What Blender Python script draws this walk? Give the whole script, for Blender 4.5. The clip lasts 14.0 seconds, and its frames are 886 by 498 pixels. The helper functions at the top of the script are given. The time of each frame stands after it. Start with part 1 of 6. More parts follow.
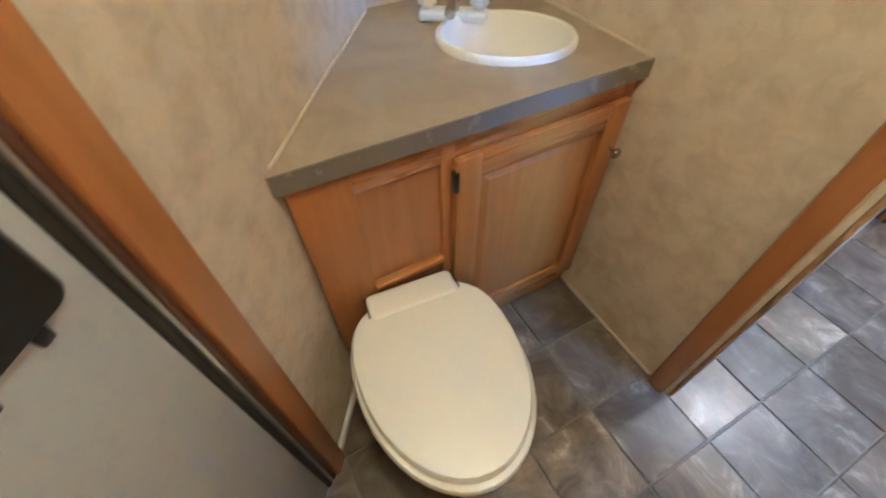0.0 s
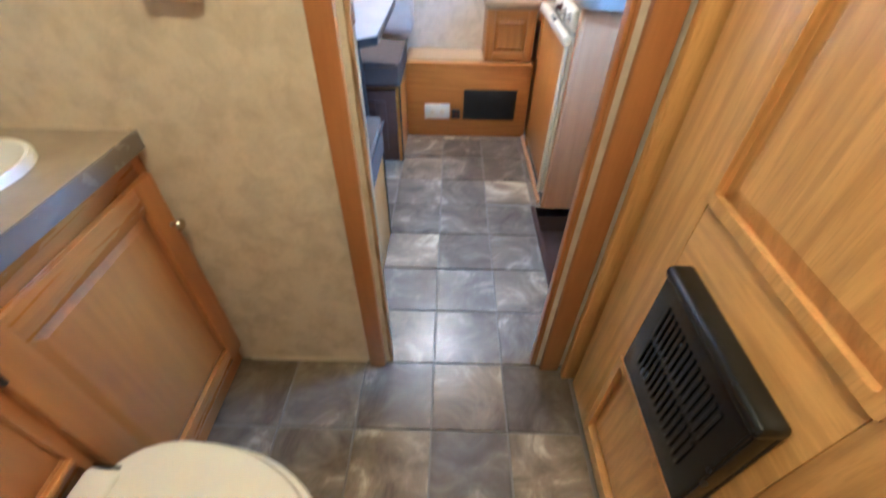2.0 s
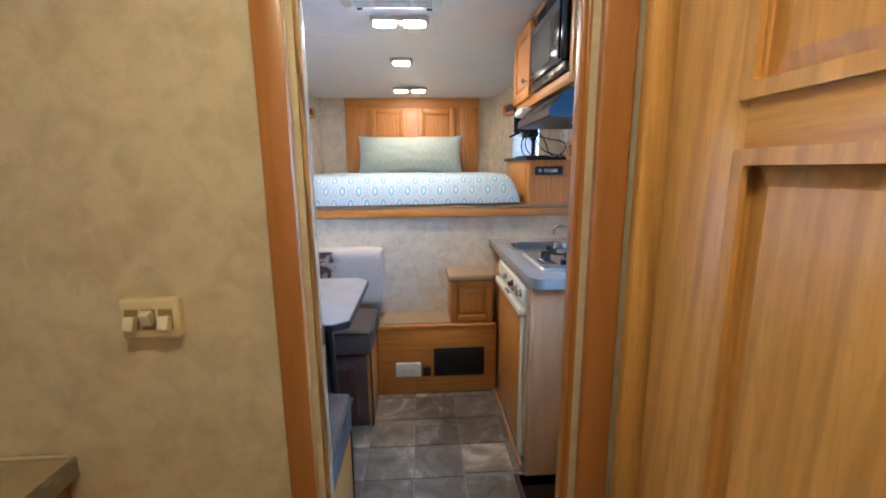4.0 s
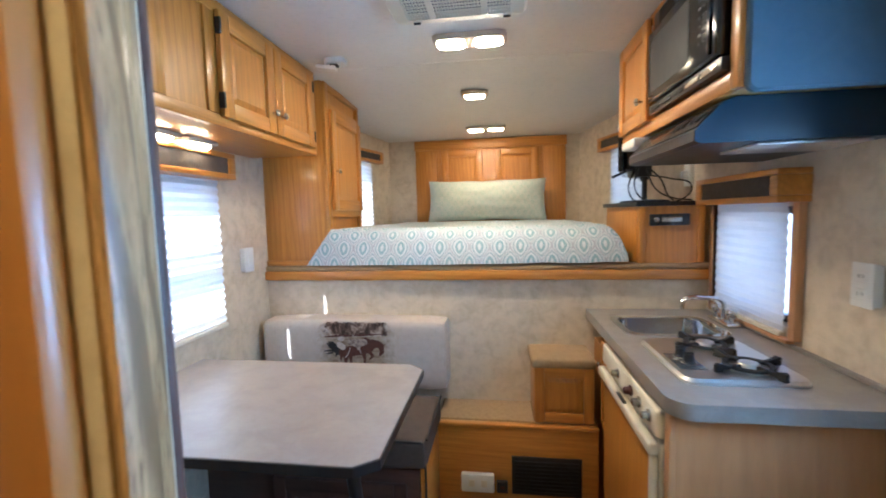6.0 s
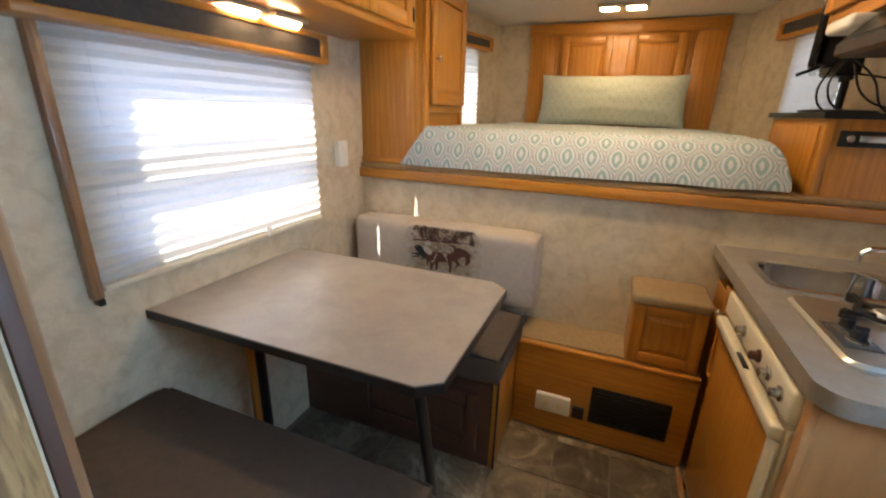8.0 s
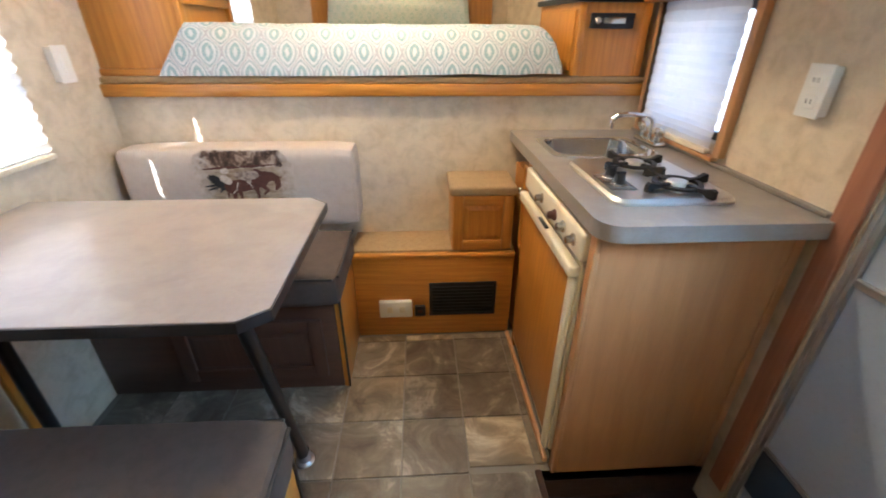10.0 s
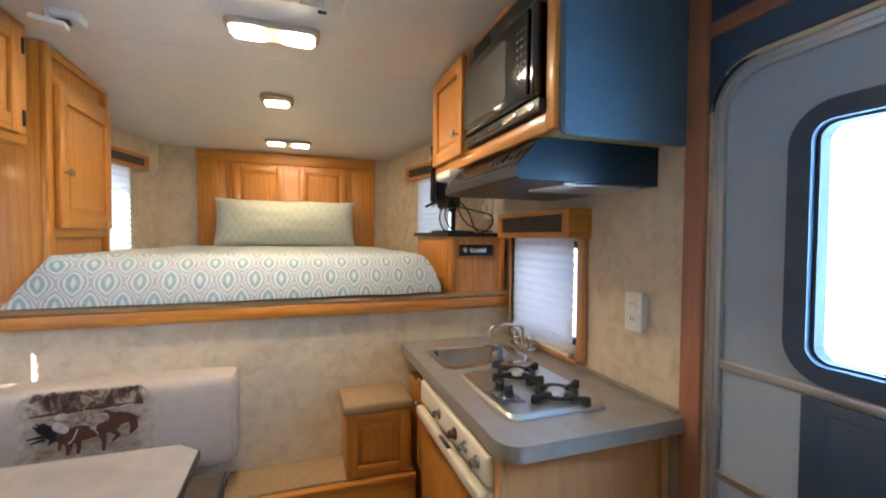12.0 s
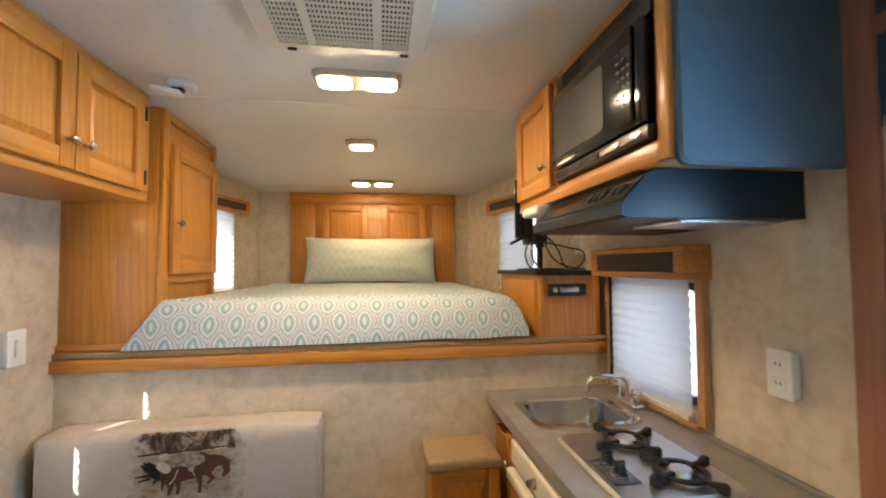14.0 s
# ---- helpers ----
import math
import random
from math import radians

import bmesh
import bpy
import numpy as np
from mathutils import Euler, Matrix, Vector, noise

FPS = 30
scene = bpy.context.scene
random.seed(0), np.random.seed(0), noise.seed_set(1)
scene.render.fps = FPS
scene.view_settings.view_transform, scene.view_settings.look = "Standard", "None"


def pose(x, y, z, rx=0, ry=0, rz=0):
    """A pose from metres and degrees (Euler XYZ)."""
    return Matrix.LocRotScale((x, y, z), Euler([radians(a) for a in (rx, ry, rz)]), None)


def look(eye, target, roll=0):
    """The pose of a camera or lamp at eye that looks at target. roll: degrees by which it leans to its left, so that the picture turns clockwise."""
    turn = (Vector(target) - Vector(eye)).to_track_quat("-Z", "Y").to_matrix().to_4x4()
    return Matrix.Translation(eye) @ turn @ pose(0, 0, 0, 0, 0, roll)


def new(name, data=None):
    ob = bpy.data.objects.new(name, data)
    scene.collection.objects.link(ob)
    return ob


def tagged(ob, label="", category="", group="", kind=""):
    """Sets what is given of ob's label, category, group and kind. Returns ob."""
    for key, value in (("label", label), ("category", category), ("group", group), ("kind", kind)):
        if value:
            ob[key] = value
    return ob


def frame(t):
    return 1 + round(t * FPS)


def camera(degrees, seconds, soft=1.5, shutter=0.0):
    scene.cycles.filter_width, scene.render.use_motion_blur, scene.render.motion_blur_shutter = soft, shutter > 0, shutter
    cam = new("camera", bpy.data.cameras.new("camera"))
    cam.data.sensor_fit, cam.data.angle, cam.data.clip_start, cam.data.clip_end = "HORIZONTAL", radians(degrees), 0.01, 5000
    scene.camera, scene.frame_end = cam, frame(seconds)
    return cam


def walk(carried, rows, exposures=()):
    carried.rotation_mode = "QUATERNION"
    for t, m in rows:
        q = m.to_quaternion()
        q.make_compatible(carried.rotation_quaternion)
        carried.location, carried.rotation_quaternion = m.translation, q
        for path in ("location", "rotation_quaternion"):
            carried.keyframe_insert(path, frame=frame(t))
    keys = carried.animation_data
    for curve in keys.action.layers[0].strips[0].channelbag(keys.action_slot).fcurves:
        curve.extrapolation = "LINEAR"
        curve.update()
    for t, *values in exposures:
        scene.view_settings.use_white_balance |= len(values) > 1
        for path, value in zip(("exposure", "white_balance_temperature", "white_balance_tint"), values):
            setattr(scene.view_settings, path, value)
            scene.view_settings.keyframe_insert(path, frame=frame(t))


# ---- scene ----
cam = camera(93.6, 14.0, soft=1.8, shutter=0.4)
EXPO = [(0, 2.9, 4000, 13), (1, 3.05, 4000, 13), (1.6, 3.2, 4000, 13), (2, 3.15, 4000, 13), (3, 2.45, 4100, 12), (3.7, 2.2, 4250, 12), (6, 1.95, 4800, 10), (6.5, 1.68, 5000, 10), (7, 1.42, 5450, 11), (8, 1.53, 6250, 12), (10.5, 2.38, 5250, 12), (11.3, 1.97, 5100, 12), (12, 1.86, 5300, 12), (13, 1.87, 5650, 11), (14, 1.84, 5850, 11)]
PATH = [
    (0, (0.79, 0.678, 1.218), (-0.337, 1.283, -0.319), -0.8),
    (0.5, (0.808, 0.655, 1.208), (-0.332, 1.081, -0.379), -3.0),
    (1, (0.781, 0.678, 1.195), (-0.063, 1.522, -0.41), 2.0),
    (1.5, (0.87, 0.713, 1.182), (0.507, 1.803, -0.455), -2.2),
    (2, (0.882, 0.702, 1.2), (0.867, 2.182, -0.146), 1.0),
    (2.5, (0.886, 0.698, 1.226), (0.963, 2.416, 0.205), 0.5),
    (3, (0.891, 0.697, 1.26), (0.98, 2.542, 0.493), 0.1),
    (3.5, (0.894, 0.701, 1.294), (1.006, 2.625, 0.757), -0.3),
    (6, (0.923, 1.271, 1.363), (0.651, 3.245, 1.194), -1.4),
    (6.5, (0.921, 1.382, 1.374), (0.387, 3.306, 1.259), -1.6),
    (7, (0.925, 1.413, 1.409), (0.072, 3.221, 1.363), -1.0),
    (7.5, (0.923, 1.437, 1.398), (0.062, 3.218, 1.103), 0.2),
    (8, (0.92, 1.441, 1.365), (0.21, 3.202, 0.737), 1.5),
    (10.5, (0.932, 1.497, 1.268), (1.26, 3.237, 0.339), 0.2),
    (11, (0.906, 1.474, 1.301), (1.451, 3.311, 0.73), -0.1),
    (11.5, (0.885, 1.466, 1.346), (1.523, 3.342, 1.071), 0.2),
    (12, (0.891, 1.471, 1.373), (1.547, 3.36, 1.315), 0.5),
    (12.5, (0.889, 1.47, 1.41), (1.53, 3.363, 1.495), 0.7),
    (13, (0.882, 1.475, 1.419), (1.469, 3.383, 1.545), 0.4),
    (13.5, (0.882, 1.503, 1.417), (1.34, 3.448, 1.52), -0.1),
    (14, (0.893, 1.573, 1.421), (1.184, 3.55, 1.499), -0.4),
]
walk(cam, [(t, look(e, g, r)) for t, e, g, r in PATH], exposures=EXPO)

# ---- world, sun, daylight through the openings ----
SUN_TO = Vector((0.295, 0.37, -0.43)).normalized()
world = bpy.data.worlds.new("world")
scene.world = world
world.use_nodes = True
wn = world.node_tree
sky = wn.nodes.new("ShaderNodeTexSky")
sky.sky_type = "NISHITA"
sky.sun_disc = False
sky.sun_elevation = radians(42)
sky.sun_rotation = math.atan2(-SUN_TO.x, -SUN_TO.y)
wn.nodes["Background"].inputs[1].default_value = 0.09
wn.links.new(sky.outputs[0], wn.nodes["Background"].inputs[0])


def lamp(name, kind, m, energy, colour, **kw):
    d = bpy.data.lights.new(name, kind)
    d.energy, d.color = energy, colour
    if kind == "AREA":
        d.shape, d.size, d.size_y = "RECTANGLE", kw["size"], kw["size_y"]
    if kind == "SUN":
        d.angle = radians(kw["angle"])
    if kind == "POINT":
        d.shadow_soft_size = kw["radius"]
    ob = new(name, d)
    ob.matrix_world = m
    return ob


lamp("sun", "SUN", look((-3, -3, 5), Vector((-3, -3, 5)) + SUN_TO), 5.0, (1.0, 0.93, 0.82), angle=0.5)
lamp("door_daylight", "AREA", look((2.12, 1.86, 1.40), (0.9, 1.86, 1.30)), 11, (0.46, 0.74, 1.0), size=0.75, size_y=0.8)
lamp("dinette_daylight", "AREA", look((-0.42, 2.47, 1.25), (0.6, 2.47, 1.1)), 0.85, (0.16, 0.38, 1.0), size=0.8, size_y=0.55)
lamp("kitchen_daylight", "AREA", look((2.0, 2.97, 1.15), (1.0, 2.97, 1.1)), 0.22, (0.50, 0.62, 1.0), size=0.45, size_y=0.4)
lamp("berth_daylight", "AREA", look((-0.33, 4.36, 1.5), (0.6, 4.1, 1.45)), 0.25, (0.62, 0.78, 1.0), size=0.4, size_y=0.4)
lamp("berth_daylight", "AREA", look((1.9, 4.36, 1.55), (1.0, 4.1, 1.5)), 0.25, (0.62, 0.78, 1.0), size=0.4, size_y=0.4)

# ---- materials ----


class Mat:
    def __init__(self, name, rough=0.5, metal=0.0, coat=0.0):
        self.m = bpy.data.materials.new(name)
        self.m.use_nodes = True
        self.t = self.m.node_tree
        self.b = self.t.nodes["Principled BSDF"]
        self.b.inputs["Roughness"].default_value = rough
        self.b.inputs["Metallic"].default_value = metal
        self.b.inputs["Coat Weight"].default_value = coat
        self.b.inputs["Coat Roughness"].default_value = 0.15

    def node(self, kind, **inputs):
        n = self.t.nodes.new(kind)
        for k, v in inputs.items():
            n.inputs[k.replace("_", " ")].default_value = v
        return n

    def link(self, a, b):
        self.t.links.new(a, b)

    def coords(self, scale=(1, 1, 1), per_object=True, uv=False):
        tc = self.t.nodes.new("ShaderNodeTexCoord")
        mp = self.t.nodes.new("ShaderNodeMapping")
        mp.inputs["Scale"].default_value = scale
        self.link(tc.outputs["UV" if uv else "Object"], mp.inputs["Vector"])
        if per_object:
            oi = self.t.nodes.new("ShaderNodeObjectInfo")
            mu = self.t.nodes.new("ShaderNodeVectorMath")
            mu.operation = "MULTIPLY_ADD"
            cx = self.t.nodes.new("ShaderNodeCombineXYZ")
            for i in range(3):
                self.link(oi.outputs["Random"], cx.inputs[i])
            mu.inputs[1].default_value = (37.0, 53.0, 71.0)
            self.link(cx.outputs[0], mu.inputs[0])
            self.link(mp.outputs[0], mu.inputs[2])
            return mu.outputs[0]
        return mp.outputs[0]

    def noise(self, vec, scale, detail=4.0, rough=0.55, distortion=0.0):
        n = self.node("ShaderNodeTexNoise", Scale=scale, Detail=detail, Roughness=rough, Distortion=distortion)
        self.link(vec, n.inputs["Vector"])
        return n.outputs["Fac"]

    def ramp(self, fac, stops):
        r = self.t.nodes.new("ShaderNodeValToRGB")
        el = r.color_ramp.elements
        while len(el) < len(stops):
            el.new(0.5)
        for e, (p, c) in zip(el, stops):
            e.position, e.color = p, (*c, 1)
        self.link(fac, r.inputs[0])
        return r.outputs[0]

    def mix(self, a, b, fac, mode="MIX"):
        n = self.t.nodes.new("ShaderNodeMixRGB")
        n.blend_type = mode
        for i, v in ((0, fac), (1, a), (2, b)):
            if hasattr(v, "is_output"):
                self.link(v, n.inputs[i])
            else:
                n.inputs[i].default_value = v if i == 0 else (*v, 1)
        return n.outputs[0]

    def colour(self, out):
        if hasattr(out, "is_output"):
            self.link(out, self.b.inputs["Base Color"])
        else:
            self.b.inputs["Base Color"].default_value = (*out, 1)
        return self

    def rough(self, fac, lo, hi):
        n = self.node("ShaderNodeMapRange")
        n.inputs["To Min"].default_value, n.inputs["To Max"].default_value = lo, hi
        self.link(fac, n.inputs[0])
        self.link(n.outputs[0], self.b.inputs["Roughness"])
        return self

    def bump(self, fac, strength=0.2, dist=0.002):
        n = self.node("ShaderNodeBump", Strength=strength, Distance=dist)
        self.link(fac, n.inputs["Height"])
        self.link(n.outputs[0], self.b.inputs["Normal"])
        return self


def oak(name, scale, dark, light, coat=0.3, rough=0.36, grain=0.26):
    a = Mat(name, rough, coat=coat)
    v = a.coords(scale)
    g = a.noise(v, 3.2, 6, 0.62, 0.6)
    fine = a.noise(a.coords(tuple(3.5 * s for s in scale)), 4.5, 3, 0.6)
    c = a.ramp(g, [(0.32, dark), (0.52, tuple((d + l) / 2 for d, l in zip(dark, light))), (0.70, light)])
    c = a.mix(c, tuple(0.55 * d for d in dark), a.ramp(fine, [(0.50, (0, 0, 0)), (0.74, (grain, grain, grain))]))
    w = a.node("ShaderNodeTexWave", Scale=0.9, Distortion=7.0, Detail=3.0, Detail_Scale=0.7, Detail_Roughness=0.5)
    w.bands_direction = "DIAGONAL"
    a.link(a.coords(scale), w.inputs["Vector"])
    c = a.mix(c, tuple(0.62 * d for d in dark), a.ramp(w.outputs["Fac"], [(0.62, (0, 0, 0)), (0.95, (0.9 * grain, 0.9 * grain, 0.9 * grain))]))
    return a.colour(c).bump(fine, 0.18, 0.0012).rough(g, rough - 0.06, rough + 0.1).m


OAK_D, OAK_L = (0.45, 0.176, 0.020), (0.59, 0.256, 0.033)
oak_z = oak("oak_upright", (22, 22, 1.1), OAK_D, OAK_L)
oak_y = oak("oak_along", (22, 1.1, 22), OAK_D, OAK_L)
oak_x = oak("oak_across", (1.1, 22, 22), OAK_D, OAK_L)
PALE_D, PALE_L = (0.58, 0.305, 0.052), (0.74, 0.415, 0.086)
pale_z = oak("pale_oak_upright", (14, 14, 1.1), PALE_D, PALE_L, grain=0.34)
pale_y = oak("pale_oak_along", (14, 1.1, 14), PALE_D, PALE_L, grain=0.34)
pale_x = oak("pale_oak_across", (1.1, 14, 14), PALE_D, PALE_L, grain=0.34)
RED_D, RED_L = (0.34, 0.135, 0.021), (0.42, 0.178, 0.028)
jamb_z = oak("jamb_oak_upright", (30, 30, 3.0), (0.30, 0.17, 0.06), (0.58, 0.37, 0.17), 0.1, 0.45, 1.0)
end_z = oak("veneer_upright", (9, 9, 0.9), (0.47, 0.235, 0.095), (0.54, 0.285, 0.125), 0.2, 0.38, 0.14)
# Oak with shade put into its colour, for the bench fronts below the table.
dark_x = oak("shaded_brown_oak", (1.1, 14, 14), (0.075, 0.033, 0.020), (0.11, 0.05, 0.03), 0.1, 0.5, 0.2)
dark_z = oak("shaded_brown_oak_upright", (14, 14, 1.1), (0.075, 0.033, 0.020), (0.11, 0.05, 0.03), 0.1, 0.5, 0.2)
casing_z = oak("casing_oak_upright", (20, 20, 1.2), (0.22, 0.11, 0.05), (0.42, 0.25, 0.13), 0.3, 0.34, 0.4)
post_z = oak("post_oak_upright", (14, 14, 1.1), (0.30, 0.12, 0.062), (0.39, 0.17, 0.092), 0.1, 0.45, 0.15)
post_y = oak("post_oak_along", (14, 1.1, 14), (0.30, 0.12, 0.062), (0.39, 0.17, 0.092), 0.1, 0.45, 0.15)
red_z = oak("red_oak_upright", (14, 14, 1.1), RED_D, RED_L, 0.3, 0.38, 0.06)
red_x = oak("red_oak_across", (1.1, 14, 14), RED_D, RED_L, 0.6, 0.26)
red_y = oak("red_oak_along", (14, 1.1, 14), RED_D, RED_L, 0.6, 0.26)


def mottled(name, base, spots, scale=9.0, rough=0.6, bump=0.1, coat=0.0, amount=0.6):
    a = Mat(name, rough, coat=coat)
    v = a.coords(per_object=False)
    big = a.noise(v, scale, 5, 0.6, 0.4)
    small = a.noise(v, scale * 9, 4, 0.6)
    c = a.mix(base, spots, a.ramp(big, [(0.42, (0, 0, 0)), (0.68, (amount, amount, amount))]))
    c = a.mix(c, tuple(0.82 * q for q in base), a.ramp(small, [(0.52, (0, 0, 0)), (0.72, (0.45, 0.45, 0.45))]))
    return a.colour(c).bump(small, bump, 0.001).m


paper = mottled("wall_covering", (0.64, 0.54, 0.395), (0.48, 0.39, 0.265), 17, 0.62, 0.12, amount=0.85)
ceil_m = mottled("ceiling_panel", (0.74, 0.71, 0.65), (0.70, 0.67, 0.61), 5, 0.45, 0.05)
counter_m = mottled("laminate_counter", (0.25, 0.222, 0.198), (0.33, 0.295, 0.26), 16, 0.34, 0.03, 0.15)
vanity_m = mottled("vanity_laminate", (0.37, 0.29, 0.195), (0.25, 0.19, 0.125), 9, 0.34, 0.03, 0.15)
table_m = mottled("table_laminate", (0.36, 0.32, 0.29), (0.25, 0.22, 0.20), 8, 0.30, 0.03, 0.2)
carpet_tan = mottled("tan_carpet", (0.36, 0.245, 0.125), (0.27, 0.175, 0.085), 60, 0.95, 0.9)
carpet_brown = mottled("brown_carpet", (0.062, 0.030, 0.021), (0.04, 0.02, 0.014), 70, 0.95, 0.9)
fabric_tan = mottled("tan_upholstery", (0.50, 0.43, 0.36), (0.43, 0.36, 0.30), 30, 0.85, 0.5)
fabric_brown = mottled("brown_upholstery", (0.088, 0.062, 0.046), (0.062, 0.042, 0.03), 34, 0.85, 0.5)
navy_vinyl = mottled("navy_vinyl", (0.028, 0.052, 0.098), (0.036, 0.064, 0.115), 26, 0.42, 0.6)
blue_vinyl = mottled("blue_grey_vinyl", (0.062, 0.105, 0.145), (0.078, 0.122, 0.162), 30, 0.45, 0.9)
grey_panel = mottled("grey_door_skin", (0.33, 0.385, 0.47), (0.31, 0.365, 0.45), 8, 0.42, 0.08)


def plain(name, c, rough, metal=0.0, coat=0.0, wear=0.12):
    a = Mat(name, rough, metal, coat)
    n = a.noise(a.coords(), 22, 4)
    return a.colour(a.mix(c, tuple(q * (1 - wear) for q in c), n)).rough(n, max(0.02, rough - 0.05), rough + 0.07).m


steel = plain("brushed_steel", (0.66, 0.65, 0.63), 0.38, 1.0)
bowl_steel = plain("bowl_steel", (0.55, 0.56, 0.57), 0.13, 1.0)
chrome = plain("chrome", (0.80, 0.80, 0.80), 0.08, 1.0)
nickel = plain("nickel", (0.55, 0.52, 0.47), 0.25, 1.0)
alu = plain("aluminium", (0.60, 0.61, 0.62), 0.34, 0.9)
cream = plain("cream_plastic", (0.74, 0.67, 0.52), 0.32)
ivory = plain("ivory_switch", (0.72, 0.60, 0.34), 0.35)
white = plain("white_plastic", (0.78, 0.77, 0.73), 0.32)
porcelain = plain("toilet_plastic", (0.83, 0.79, 0.71), 0.42, 0, 0.0, 0.04)
tray_m = plain("tray_plastic", (0.008, 0.008, 0.009), 0.24)
black = plain("black_plastic", (0.012, 0.012, 0.013), 0.32)
black_gloss = plain("black_glass", (0.008, 0.008, 0.009), 0.10, 0, 0.2)
iron = plain("cast_iron", (0.007, 0.007, 0.008), 0.6)
edge_black = plain("black_edge_band", (0.016, 0.015, 0.016), 0.4)
rubber = plain("rubber_seal", (0.02, 0.02, 0.02), 0.6)
hood_m = plain("hood_enamel", (0.005, 0.022, 0.042), 0.30, 0, 0.0)
key_m = plain("dark_key_print", (0.026, 0.026, 0.027), 0.42)
strip_m = plain("dark_bronze_strip", (0.016, 0.013, 0.010), 0.22, 0, 0.3)
fixture = plain("tan_lamp_base", (0.50, 0.42, 0.32), 0.5)
switch_shade = plain("rocker_shade", (0.28, 0.21, 0.10), 0.5)
door_white = mottled("pale_door_skin", (0.46, 0.475, 0.50), (0.43, 0.445, 0.47), 6, 0.4, 0.05)
van_edge = plain("vanity_edge", (0.19, 0.165, 0.14), 0.25, 0, 1.0)
valance_dark = mottled("valance_insert", (0.055, 0.045, 0.04), (0.09, 0.075, 0.065), 40, 0.8, 0.4)
display = plain("display_panel", (0.06, 0.065, 0.075), 0.25)
caulk = plain("caulk", (0.60, 0.50, 0.36), 0.6)
bay = mottled("bay_print", (0.10, 0.034, 0.020), (0.055, 0.02, 0.013), 60, 0.85, 0.4)
print_pale = mottled("pale_print", (0.55, 0.47, 0.39), (0.30, 0.23, 0.18), 70, 0.85, 0.4)
shirt = plain("dark_print", (0.085, 0.030, 0.020), 0.85)
outside_m = mottled("dry_ground", (0.30, 0.26, 0.18), (0.16, 0.17, 0.08), 0.6, 0.9, 0.3)


def lit(name, c, strength):
    a = Mat(name, 0.4)
    a.b.inputs["Emission Color"].default_value = (*c, 1)
    a.b.inputs["Emission Strength"].default_value = strength
    return a.colour((0.8, 0.75, 0.65)).m


glow = lit("lamp_lens", (1.0, 0.72, 0.40), 74)
berth_glow = lit("berth_lamp_lens", (1.0, 0.70, 0.34), 20)
soft_glow = lit("dim_lamp_lens", (1.0, 0.70, 0.34), 20)
bath_glow = lit("bath_lamp_lens", (1.0, 0.70, 0.24), 40)


def glass_mat():
    a = Mat("window_glass", 0.02)
    a.b.inputs["Transmission Weight"].default_value = 1.0
    a.b.inputs["IOR"].default_value = 1.1
    return a.colour((0.97, 0.99, 1.0)).m


glass = glass_mat()


def shade_mat():
    a = Mat("pleated_shade", 0.8)
    tr = a.node("ShaderNodeBsdfTranslucent")
    mixer = a.node("ShaderNodeMixShader", Fac=0.50)
    df = a.node("ShaderNodeBsdfDiffuse")
    n = a.noise(a.coords(), 60, 3)
    c = a.mix((0.76, 0.745, 0.71), (0.70, 0.685, 0.65), n)
    a.link(c, tr.inputs[0])
    a.link(c, df.inputs[0])
    a.link(df.outputs[0], mixer.inputs[1])
    a.link(tr.outputs[0], mixer.inputs[2])
    a.link(mixer.outputs[0], a.t.nodes["Material Output"].inputs[0])
    return a.m


shade_m = shade_mat()


def tile_mat():
    a = Mat("vinyl_tile", 0.34, coat=0.1)
    v = a.coords((1, 1, 1))
    g = a.noise(v, 5.5, 9, 0.66, 1.1)
    streak = a.noise(a.coords((1.4, 5, 1)), 4.0, 6, 0.6, 1.2)
    c = a.ramp(g, [(0.30, (0.060, 0.044, 0.030)), (0.45, (0.135, 0.105, 0.075)), (0.56, (0.20, 0.165, 0.125)), (0.66, (0.40, 0.35, 0.28)), (0.76, (0.22, 0.18, 0.14))])
    c = a.mix(c, (0.10, 0.075, 0.052), a.ramp(streak, [(0.50, (0, 0, 0)), (0.72, (0.6, 0.6, 0.6))]))
    oi = a.t.nodes.new("ShaderNodeObjectInfo")
    c = a.mix(c, a.ramp(oi.outputs["Random"], [(0.0, (0.62, 0.58, 0.54)), (0.55, (1, 1, 1)), (1.0, (1.45, 1.35, 1.1))]), 0.9, "MULTIPLY")
    fine = a.noise(v, 80, 3)
    return a.colour(c).bump(fine, 0.15, 0.001).rough(g, 0.26, 0.46).m


tile_m = tile_mat()
grout = plain("tile_joint", (0.20, 0.175, 0.145), 0.6)


